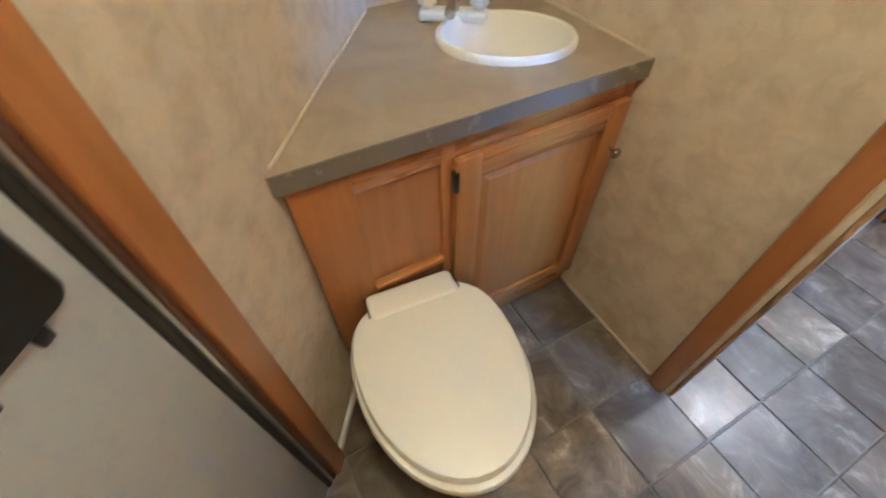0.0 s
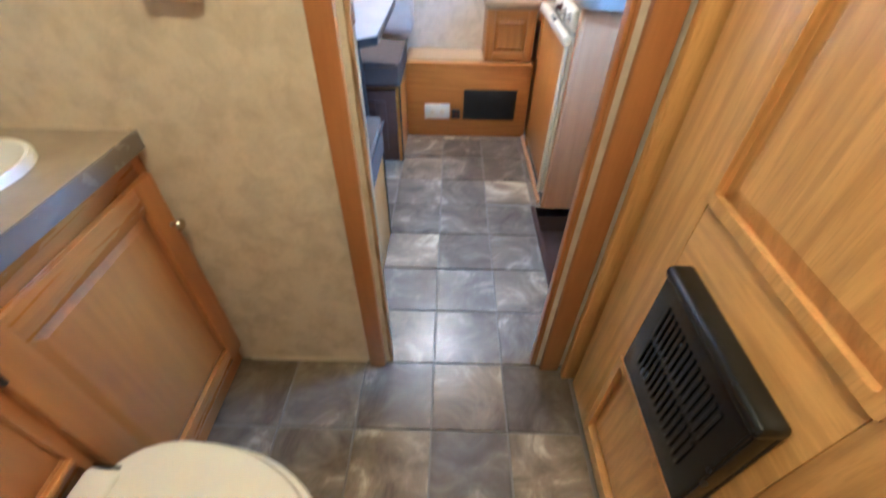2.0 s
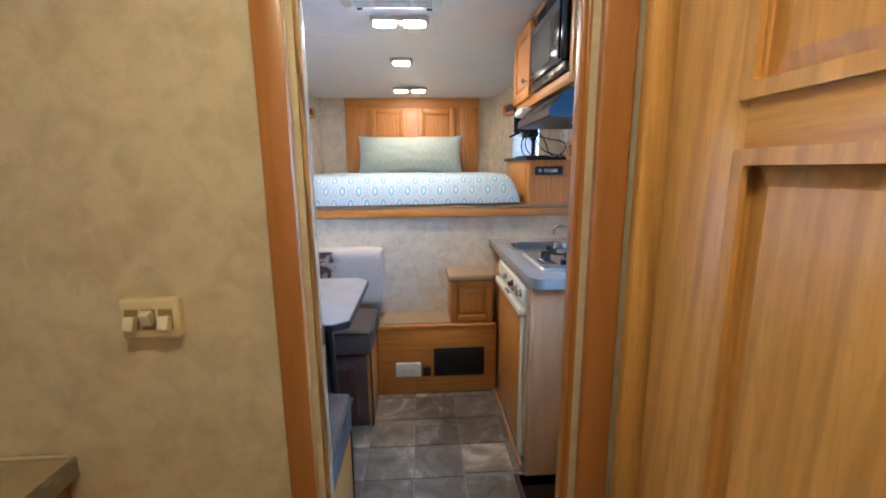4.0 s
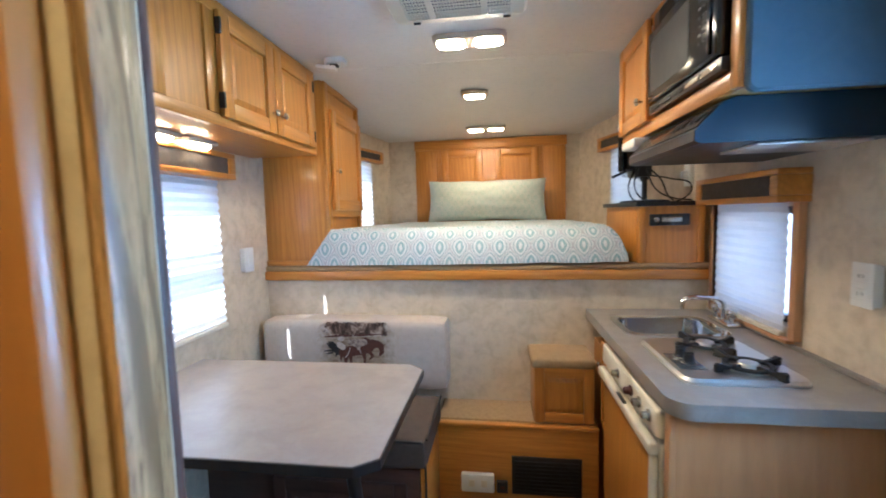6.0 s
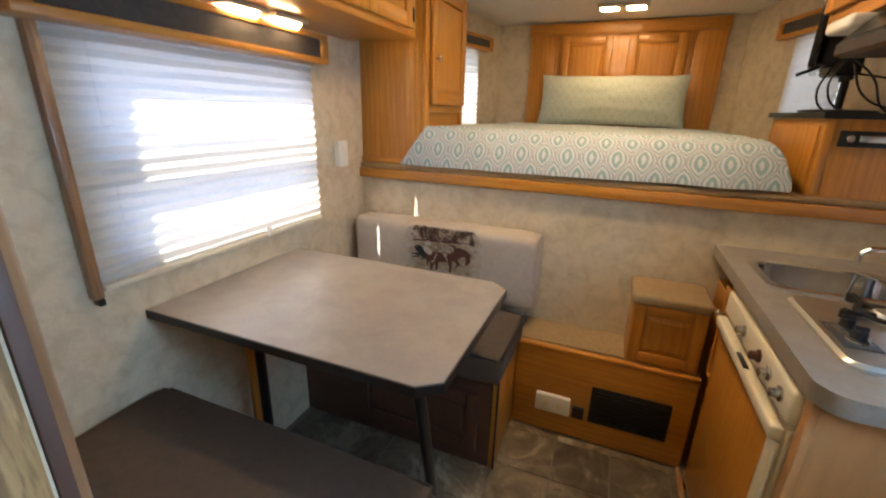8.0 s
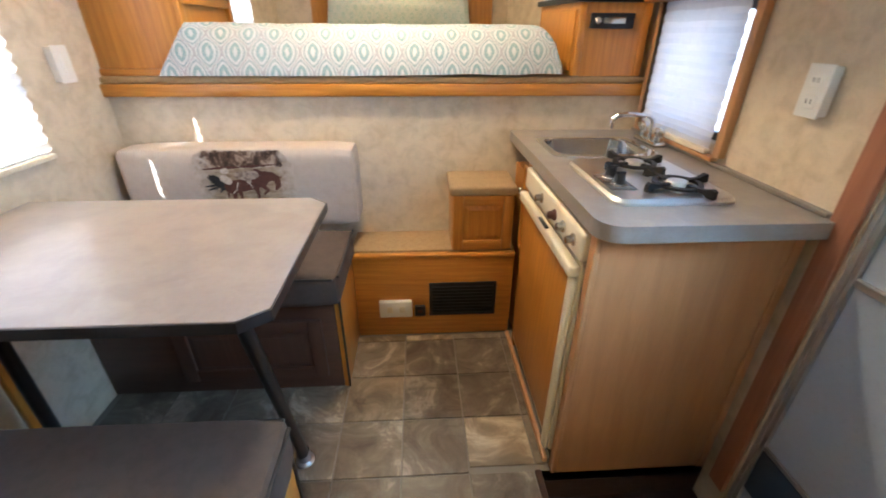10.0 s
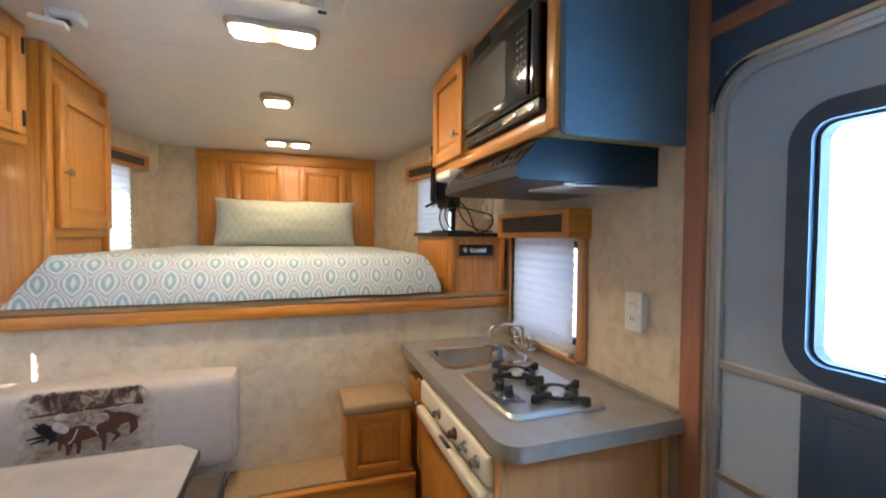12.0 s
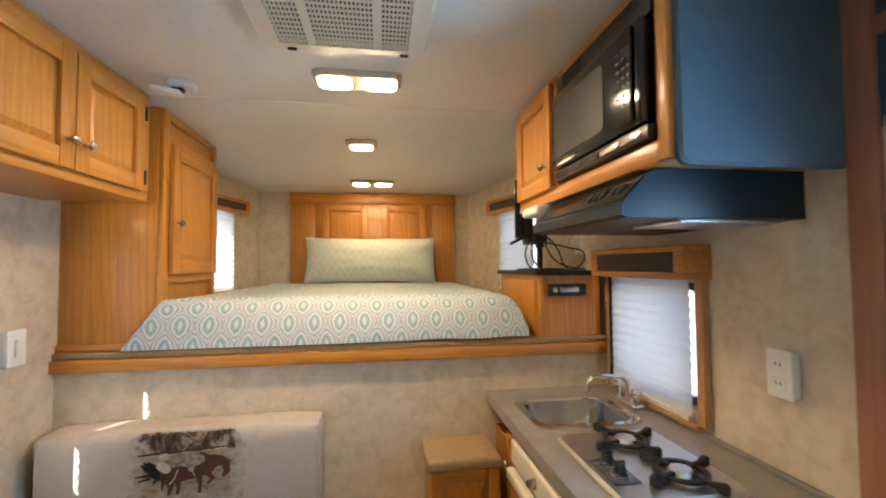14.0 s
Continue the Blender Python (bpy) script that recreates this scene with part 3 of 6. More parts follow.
me = Matrix.Translation((XR - 0.62 * 0.2765, 3.7 + 0.62 * 0.961, 1.28)) @ pose(0, 0, 0, 0, 0, ang_e)
window_unit("window_4", me, 0.38, 1.28, 1.78, 0.05, "small berth window behind a white pleated shade", (0.0, 0.375, 1.275, 1.775), (-0.1, 0.43, 1.765, 1.86, 0.06), strip=False)

# ---- entry door ----
DX = XR + 0.02
DY0, DY1 = 1.64, 2.24


def entry_door():
    o = thing("door_1", (DX, (DY0 + DY1) / 2, -0.14), "closed grey entry door with a large window and navy pockets", "door", "", "structure")
    cy, w, z0, z1 = (DY0 + DY1) / 2, DY1 - DY0, -0.14, 1.785
    m = at_face(DX, cy, (z0 + z1) / 2, "-x") @ pose(0, 0, 0, 90, 0, 0)
    gm = at_face(DX, 1.848, 1.366, "-x") @ pose(0, 0, 0, 90, 0, 0)
    off_x, off_y = -(1.848 - cy), 1.366 - (z0 + z1) / 2
    inner = [(x + off_x, y + off_y) for x, y in round_rect(0.40, 0.53, 0.07, 8)]
    part("slab", ring_plate(empty_bm(), round_rect(w - 0.05, z1 - z0 - 0.04, 0.09, 8), inner, -0.03, 0.0, m), grey_panel, o, "pale grey smooth door skin")
    part("door_frame", ring_plate(empty_bm(), round_rect(w + 0.01, z1 - z0 + 0.02, 0.11, 8), round_rect(w - 0.055, z1 - z0 - 0.045, 0.088, 8), -0.03, 0.012, m), alu, o, "brushed aluminium door frame")
    part("inner_rim", ring_plate(empty_bm(), round_rect(w - 0.02, z1 - z0 - 0.01, 0.1, 8), round_rect(w - 0.032, z1 - z0 - 0.022, 0.096, 8), 0.012, 0.017, m), alu, o)
    part("edge_seal", ring_plate(empty_bm(), round_rect(w + 0.012, z1 - z0 + 0.022, 0.111, 8), round_rect(w + 0.001, z1 - z0 + 0.011, 0.107, 8), 0.0125, 0.019, m), rubber, o, "thin dark door seal")
    fr = part("window_frame", ring_plate(empty_bm(), round_rect(0.435, 0.565, 0.085, 8), round_rect(0.35, 0.485, 0.035, 8), -0.012, 0.022, gm), navy_vinyl, o, "dark rounded window surround")
    part("gasket", ring_plate(empty_bm(), round_rect(0.36, 0.505, 0.04, 8), round_rect(0.335, 0.475, 0.03, 8), -0.028, 0.006, gm), rubber, fr)
    g = part("pane", plate(empty_bm(), round_rect(0.38, 0.515, 0.04, 8), -0.026, -0.022, 0, gm), glass, fr, "bright clear glass", smooth=False)
    g.visible_shadow = False
    for z in (1.065, 0.79):
        b = B(DX - 0.008, DX - 0.0005, DY0 + 0.03, DY1 - 0.025, z - 0.011, z + 0.011, 0.003)
        box(b, DX - 0.011, DX - 0.008, DY0 + 0.03, DY1 - 0.025, z + 0.002, z + 0.008, 0.001)
        part("rail", b, alu, o, "white-grey metal rail")
    b = B(DX - 0.01, DX - 0.0005, DY0 + 0.03, 2.035, 0.802, 1.053, 0.004)
    box(b, DX - 0.017, DX - 0.009, DY0 + 0.05, 1.99, 0.815, 1.03, 0.006)
    part("pocket", b, navy_vinyl, o, "navy vinyl storage pocket")
    part("kick_panel", B(DX - 0.008, DX - 0.0005, DY0 + 0.03, DY1 - 0.02, 0.07, 0.235, 0.004), navy_vinyl, o, "navy vinyl kick panel")
    part("rail", B(DX - 0.009, DX - 0.0005, DY0 + 0.03, DY1 - 0.025, 0.236, 0.25, 0.002), alu, o)
    part("threshold", B(XR - 0.035, XR + 0.05, DY0, DY1, -0.15, -0.132, 0.003), alu, o)
    return o


entry_door()
solo("trim_door_post", B(XR - 0.016, XR - 0.0005, 2.243, 2.302, -0.005, CZ - 0.002, 0.003), post_z, "red-brown oak upright trim beside the entry door", "trim", "structure")
solo("trim_door_cross", B(XR - 0.015, XR - 0.0005, 1.555, 2.242, 1.868, 1.905, 0.003), post_y, "red-brown oak cross trim above the entry door", "trim", "structure")
solo("trim_cornice", B(XR - 0.016, XR - 0.0005, 1.555, 2.24, CZ - 0.045, CZ - 0.002, 0.003), post_y, "red-brown oak cornice strip over the entry door", "trim", "structure")
b = B(XR - 0.008, XR - 0.0005, 1.555, 2.242, 1.906, CZ - 0.046)
box(b, XR - 0.008, XR - 0.0005, 1.555, 2.242, 1.80, 1.867)
arc = [(2.2425, 1.80)] + [(2.2425 - 0.115 + 0.115 * math.cos(radians(a)), 1.80 - 0.115 + 0.115 * math.sin(radians(a))) for a in range(0, 91, 10)]
loft(b, [[(XR - 0.008, y, z) for y, z in arc], [(XR - 0.0005, y, z) for y, z in arc]])
solo("trim_door_panel", b, navy_vinyl, "dark navy vinyl panel above the entry door", "panel", "structure", smooth=False)


def lettering(txt, m, size, mat, parent):
    cu = bpy.data.curves.new("text", "FONT")
    cu.body, cu.size, cu.extrude = txt, size, 0.0006
    tmp = bpy.data.objects.new("text", cu)
    data = bpy.data.meshes.new_from_object(tmp)
    bpy.data.objects.remove(tmp)
    t = bmesh.new()
    t.from_mesh(data)
    bpy.data.meshes.remove(data)
    bmesh.ops.transform(t, matrix=m, verts=t.verts)
    return part("lettering", t, mat, parent, smooth=False)


ex = thing("exit_sign", (XR - 0.017, 1.92, 1.868), "small white exit sticker with dark capital letters", "sign")
part("plate", B(XR - 0.0175, XR - 0.0155, 1.855, 1.957, 1.864, 1.898), white, ex, smooth=False)
lettering("EXIT", at_face(XR - 0.018, 1.951, 1.870, "-x") @ pose(0, 0, 0, 90, 0, 0), 0.033, shirt, ex)
dl = thing("porch_lamp", (XR - 0.03, 1.80, 1.93), "small dark reading lamp above the entry door", "lamp")
part("body", B(XR - 0.045, XR - 0.009, 1.85, 1.95, 1.925, 1.96, 0.008), black, dl)

# ---- kitchen ----


def kitchen_base():
    o = thing("kitchen_cabinet", (1.6, 2.8, 0), "honey oak kitchen base cabinet with a plain oak side", "cabinet")
    part("side_panel", B(1.345, 1.85, 2.335, 2.352, -0.004, 0.858, 0.002), end_z, o, "pale oak veneer end panel")
    part("corner_post", B(1.335, 1.352, 2.330, 2.362, 0.0, 0.858, 0.003), end_z, o)
    part("batten", B(1.825, 1.848, 2.328, 2.3345, 0.0, 0.858, 0.002), end_z, o)
    part("body", B(1.36, 1.85, 2.96, 3.275, 0.0, 0.765), oak_z, o, smooth=False)
    part("stile", B(1.337, 1.3595, 2.948, 2.985, 0, 0.858, 0.003), oak_z, o)
    part("top_rail", B(1.337, 1.3595, 2.364, 2.947, 0.848, 0.858, 0.001), oak_y, o)
    part("back_panel", B(1.84, 1.85, 2.353, 2.96, 0.0, 0.858), oak_z, o, smooth=False)
    d = panel_door(o, at_face(1.357, 3.055, 0.46, "-x"), 0.068, 0.36, (oak_z, oak_y), 0.016, knob_at=(0.055, 0.27))
    return o


def fridge():
    o = thing("fridge", (1.6, 2.65, 0.0), "small built-in fridge with an oak door panel and cream trim", "fridge")
    part("body", B(1.36, 1.835, 2.366, 2.944, 0.03, 0.845), cream, o)
    c = part("control_panel", B(1.318, 1.36, 2.366, 2.944, 0.765, 0.843, 0.012, 3), cream, o, "cream control panel with round knobs")
    for y in (2.42, 2.50, 2.58, 2.72):
        b = empty_bm()
        lathe(b, [(0.017, 0), (0.017, 0.004), (0.012, 0.007), (0.011, 0.02), (0.008, 0.022)], at_face(1.318, y, 0.805, "-x") @ pose(0, 0, 0, 90, 0, 0), 18)
        part("dial", b, nickel if y != 2.58 else shirt, c)
    d = part("door", B(1.33, 1.36, 2.372, 2.938, 0.06, 0.752, 0.006), cream, o, "oak-panelled fridge door in a cream frame")
    part("door_panel", B(1.3255, 1.3302, 2.412, 2.925, 0.085, 0.715, 0.001), oak_z, d, "honey oak veneer panel")
    part("handle", B(1.300, 1.3298, 2.372, 2.938, 0.718, 0.752, 0.008, 3), cream, d, "cream full-width handle")
    part("edge_strip", B(1.312, 1.3298, 2.372, 2.411, 0.062, 0.716, 0.01, 3), cream, d, "thick cream edge strip")
    part("vent_slot", B(1.3, 1.312, 2.60, 2.68, 0.752, 0.757, 0.001), black, d)
    part("toe_kick", B(1.35, 1.358, 2.366, 2.944, 0.0, 0.058), black, o, smooth=False)
    return o


kitchen_base()
fridge()

# worktop with a rounded near corner and a sink cut-out
SX0, SX1, SY0, SY1 = 1.382, 1.75, 2.838, 3.125


def ray_hit(poly, c, a):
    """Where the ray from c at the angle a leaves the polygon."""
    dx, dy = math.cos(a), math.sin(a)
    best = None
    for (ax, ay), (bx, by) in zip(poly, poly[1:] + poly[:1]):
        ex, ey = bx - ax, by - ay
        den = dx * ey - dy * ex
        if abs(den) < 1e-12:
            continue
        s = ((ax - c[0]) * ey - (ay - c[1]) * ex) / den
        k = ((ax - c[0]) * dy - (ay - c[1]) * dx) / den
        if s > 0 and -1e-9 <= k <= 1 + 1e-9 and (best is None or s < best):
            best = s
    return (c[0] + dx * best, c[1] + dy * best)


def slab_with_hole(outer, hole, z0, z1):
    """A slab with the outline outer and an opening, both convex round the opening's middle."""
    c = (sum(p[0] for p in hole) / len(hole), sum(p[1] for p in hole) / len(hole))
    angles = sorted({round(math.atan2(p[1] - c[1], p[0] - c[0]), 5) for p in outer + hole})
    return ring_plate(empty_bm(), [ray_hit(outer, c, a) for a in angles], [ray_hit(hole, c, a) for a in angles], z0, z1)


def worktop_outline(x0, x1, y0, y1, r):
    out = [(x1, y0), (x1, y1), (x0, y1)]
    return out + [(x0 + r + r * math.cos(radians(180 + 90 * i / 8)), y0 + r + r * math.sin(radians(180 + 90 * i / 8))) for i in range(9)]


scx, scy = (SX0 + SX1) / 2, (SY0 + SY1) / 2
hole = [(scx + x, scy + y) for x, y in round_rect(SX1 - SX0 - 0.03, SY1 - SY0 - 0.03, 0.05)]
wt = thing("worktop", (1.6, 2.8, 0.86), "grey-brown laminate worktop with a rounded corner", "worktop")
part("slab", slab_with_hole(worktop_outline(1.322, XR - 0.001, 2.285, W - 0.001, 0.06), hole, 0.859, 0.90), counter_m, wt)
part("backsplash", B(XR - 0.018, XR - 0.001, 2.31, 3.279, 0.9005, 0.913, 0.003), counter_m, wt)


def sink():
    o = thing("kitchen_sink", (scx, scy, 0.90), "stainless steel drop-in sink in the worktop", "sink")
    w, d = SX1 - SX0, SY1 - SY0
    b = ring_plate(empty_bm(), round_rect(w, d, 0.045), round_rect(w - 0.045, d - 0.045, 0.05), 0.9003, 0.905, pose(scx, scy, 0))
    part("rim", b, chrome, o)
    b = empty_bm()
    rings = []
    for k, z in ((0.04, 0.9045), (0.05, 0.898), (0.062, 0.80), (0.09, 0.782), (0.2, 0.779)):
        rings.append([(scx + x, scy + y, z) for x, y in round_rect(w - k, d - k, 0.05)])
    t = bmesh.new()
    vs = [[t.verts.new(p) for p in r] for r in rings]
    for p, q in zip(vs, vs[1:]):
        for i in range(len(p)):
            t.faces.new((p[i], q[i], q[(i + 1) % len(p)], p[(i + 1) % len(p)]))
    t.faces.new(vs[-1])
    part("bowl", absorb(b, t), bowl_steel, o, "deep steel bowl")
    b = empty_bm()
    lathe(b, [(0.03, 0.7795), (0.03, 0.783), (0.02, 0.7825), (0.02, 0.78)], pose(scx, scy, 0))
    part("drain", b, chrome, o)
    f = thing("kitchen_faucet", (1.80, 3.03, 0.90), "chrome two-handle faucet with a swivel spout", "faucet")
    part("base", B(1.775, 1.825, 2.95, 3.11, 0.9005, 0.918, 0.008, 3), chrome, f)
    b = empty_bm()
    pts = [(1.80, 3.03, 0.918), (1.80, 3.03, 0.965), (1.798, 3.03, 0.985), (1.78, 3.03, 1.0), (1.70, 3.035, 1.006), (1.665, 3.037, 1.002), (1.648, 3.038, 0.985), (1.645, 3.038, 0.955)]
    for p, q in zip(pts, pts[1:]):
        rod(b, p, q, 0.0085)
    for p in pts[1:-1]:
        t = bmesh.new()
        bmesh.ops.create_uvsphere(t, u_segments=12, v_segments=8, radius=0.0086)
        absorb(b, t, Matrix.Translation(p))
    part("spout", b, chrome, f)
    for y in (2.972, 3.088):
        b = empty_bm()
        lathe(b, [(0.014, 0), (0.013, 0.02), (0.018, 0.026), (0.02, 0.04), (0.016, 0.052), (0.006, 0.055)], pose(1.80, y, 0.918), 16)
        part("handle", b, chrome, f)
    return o


sink()


def cooktop():
    cx, cy, w, d = 1.557, 2.588, 0.315, 0.375
    o = thing("gas_cooktop", (cx, cy, 0.90), "stainless two-burner gas cooktop with black pan supports", "cooktop")
    part("tray", plate(empty_bm(), round_rect(w, d, 0.035), 0.9005, 0.915, 0.008, pose(cx, cy, 0)), steel, o)
    part("control_plate", B(1.418, 1.488, 2.475, 2.605, 0.9152, 0.9172, 0.001), display, o, "dark control plate")
    for y in (2.512, 2.568):
        b = empty_bm()
        lathe(b, [(0.019, 0), (0.019, 0.006), (0.015, 0.01), (0.013, 0.028), (0.009, 0.031)], pose(1.453, y, 0.9172), 18)
        box(b, 1.440, 1.466, y - 0.004, y + 0.004, 0.935, 0.953, 0.002)
        k = part("control_knob", b, black, o, "black knob with a chrome ring")
        r = empty_bm()
        lathe(r, [(0.0205, 0), (0.0205, 0.004), (0.0195, 0.005)], pose(1.453, y, 0.9172), 18)
        part("knob_ring", r, chrome, k)
    for bx, by in ((1.575, 2.685), (1.60, 2.495)):
        bu = empty_bm()
        lathe(bu, [(0.054, 0), (0.054, 0.003), (0.032, 0.005), (0.030, 0.010), (0.024, 0.018), (0.008, 0.020)], pose(bx, by, 0.915), 22)
        part("burner", bu, steel, o, "round steel burner")
        g = empty_bm()
        circle = [(math.cos(radians(a)), math.sin(radians(a))) for a in range(0, 360, 15)]
        ring_plate(g, [(bx + 0.062 * x, by + 0.062 * y) for x, y in circle], [(bx + 0.048 * x, by + 0.048 * y) for x, y in circle], 0.9215, 0.929)
        ps = part("pan_support", g, iron, o, "black cast pan support")
        for a in (20, 110, 200, 290):
            mm = Matrix.Translation((bx, by, 0)) @ pose(0, 0, 0, 0, 0, a)
            outer = [(0.03, 0.931), (0.074, 0.932), (0.099, 0.940), (0.108, 0.936), (0.108, 0.9155), (0.088, 0.9155), (0.082, 0.921), (0.03, 0.922)]
            part("arm", loft(empty_bm(), [[(x, -0.006, z) for x, z in outer], [(x, 0.006, z) for x, z in outer]], mm), iron, ps)
    return o


cooktop()


def upper_kitchen():
    o = thing("upper_kitchen_cabinet", (1.66, 2.75, 1.63), "oak upper cabinet with a navy vinyl end beside the entry", "cabinet")
    part("end_panel", plate(empty_bm(), round_rect(XR - 1.470, 0.426, 0.022, 5), 0.0, 0.017, 0.006, at_face((1.469 + XR) / 2, 2.3155, 1.829, "-y") @ pose(0, 0, 0, 90, 0, 0)), blue_vinyl, o, "blue-grey padded vinyl end panel")
    fy0, fy1 = 2.305, 3.205
    part("face_stile", B(1.456, 1.4775, 2.316, 2.352, 1.632, 2.04, 0.006), oak_z, o)
    part("face_stile", B(1.458, 1.4775, 2.835, 2.862, 1.68, 2.018, 0.002), oak_z, o)
    part("face_stile", B(1.458, 1.4775, 3.19, fy1, 1.632, 2.04, 0.002), oak_z, o)
    part("face_rail", B(1.458, 1.4775, 2.3525, 3.1895, 1.632, 1.679, 0.003), oak_y, o)
    part("face_rail", B(1.458, 1.4775, 2.3525, 3.1895, 2.019, 2.04, 0.003), oak_y, o)
    part("bottom", B(1.478, XR - 0.001, 2.316, fy1, 1.634, 1.648), pale_y, o, smooth=False)
    part("far_side", B(1.478, XR - 0.001, fy1 - 0.014, fy1, 1.649, 2.04), oak_z, o, smooth=False)
    panel_door(o, at_face(1.457, 3.198, 1.672, "-x"), 0.335, 0.35, (oak_z, oak_y), 0.05, knob_at=(0.305, 0.075))
    mw = thing("microwave", (1.6, 2.59, 1.68), "black built-in microwave oven with a glossy door", "microwave")
    part("body", B(1.47, 1.82, 2.358, 2.83, 1.682, 2.016), black, mw, smooth=False)
    part("trim_panel", B(1.452, 1.47, 2.356, 2.832, 1.955, 2.017, 0.002), black, mw)
    d = part("door", B(1.432, 1.47, 2.366, 2.826, 1.718, 1.952, 0.008, 3), black_gloss, mw, "glossy black door with a dark window")
    t = plate(empty_bm(), round_rect(0.285, 0.17, 0.02), 0.0, 0.0015, 0.0008, at_face(1.432, 2.655, 1.835, "-x") @ pose(0, 0, 0, 90, 0, 0))
    part("window", t, key_m, d, "smoky grey door window")
    for r in range(7):
        for c in range(3):
            y = 2.448 - c * 0.022
            part("key", B(1.4306, 1.432, y - 0.006, y + 0.006, 1.90 - r * 0.021, 1.906 - r * 0.021), key_m, d, smooth=False)
    part("handle", B(1.424, 1.432, 2.388, 2.396, 1.73, 1.94, 0.003), black_gloss, d)
    part("vent_strip", B(1.44, 1.47, 2.356, 2.832, 1.682, 1.714, 0.002), black, mw)
    for i in range(11):
        part("louvre", B(1.4495, 1.452, 2.66, 2.78, 1.962 + i * 0.0045, 1.964 + i * 0.0045), key_m, mw, smooth=False)
    for i in range(5):
        part("vent_slat", B(1.4375, 1.44, 2.38 + i * 0.088, 2.455 + i * 0.088, 1.691, 1.705, 0.001), nickel if i < 2 else iron, mw)
    return o


upper_kitchen()


def hood():
    o = thing("range_hood", (1.62, 2.66, 1.52), "dark blue-black range hood with a dark control strip", "range hood")
    y0, y1 = 2.40, 2.93
    prof = [(XR - 0.002, 1.632), (1.50, 1.632), (1.47, 1.622), (1.405, 1.553), (1.405, 1.528), (1.42, 1.522), (XR - 0.002, 1.522)]
    part("shell", loft(empty_bm(), [[(x, y0, z) for x, z in prof], [(x, y1, z) for x, z in prof]]), hood_m, o, smooth=False)
    part("filter", B(1.56, 1.82, 2.42, 2.60, 1.514, 1.5215, 0.002), alu, o, "aluminium grease filter")
    dirv = Vector((1.405 - 1.47, 0, 1.553 - 1.622))
    ln = dirv.length
    m = Matrix.Translation((1.4375, (y0 + y1) / 2, 1.5875)) @ pose(0, 0, 0, 0, math.degrees(math.atan2(dirv.x, dirv.z)), 0)
    part("control_strip", box(empty_bm(), -0.003, 0.003, -(y1 - y0) / 2 + 0.008, (y1 - y0) / 2 - 0.008, -ln / 2 + 0.01, ln / 2 - 0.012, 0.001, m=m), strip_m, o, "dark bronze control strip")
    for i in range(5):
        yy = -(y1 - y0) / 2 + 0.04 + i * 0.03 + (0.02 if i > 1 else 0)
        part("switch", box(empty_bm(), 0.002, 0.008, yy, yy + 0.018, -0.018, 0.012, 0.002, m=m), black, o)
    lm = thing("hood_lamp", (1.50, 2.9, 1.60), "small white under-cabinet light", "lamp")
    part("shade", B(1.42, 1.50, 2.935, 3.09, 1.595, 1.631, 0.012, 3), white, lm)
    return o


hood()


def outlet(y, z, name, label, w=0.067, h=0.116, face_x=XR, sockets=True, face="-x"):
    o = thing(name, (face_x, y, z), label, "outlet" if sockets else "switch")
    m = at_face(face_x, y, z, face)
    part("box", box(empty_bm(), -w / 2 + 0.004, w / 2 - 0.004, -0.022, -0.0005, 0.004, h - 0.004, 0.004, m=m), white, o)
    p = part("plate", box(empty_bm(), -w / 2, w / 2, -0.03, -0.0221, 0, h, 0.004, m=m), white, o)
    if sockets:
        for k in (0.035, 0.081):
            part("socket", box(empty_bm(), -0.017, 0.017, -0.032, -0.0301, k - 0.015, k + 0.015, 0.002, m=m), white, p)
            for dx in (-0.006, 0.006):
                part("slot", box(empty_bm(), dx - 0.0012, dx + 0.0012, -0.0326, -0.0321, k - 0.004, k + 0.006, m=m), black, p, smooth=False)
    else:
        part("rocker", box(empty_bm(), -0.012, 0.012, -0.036, -0.0301, 0.03, h - 0.03, 0.003, m=m), white, p)
    return o


outlet(2.455, 1.097, "wall_outlet", "white double outlet on the kitchen wall")
outlet(3.085, 1.11, "wall_switch", "white switch plate beside the dinette window", w=0.07, face_x=XL, sockets=False, face="+x")

# ---- berth steps ----


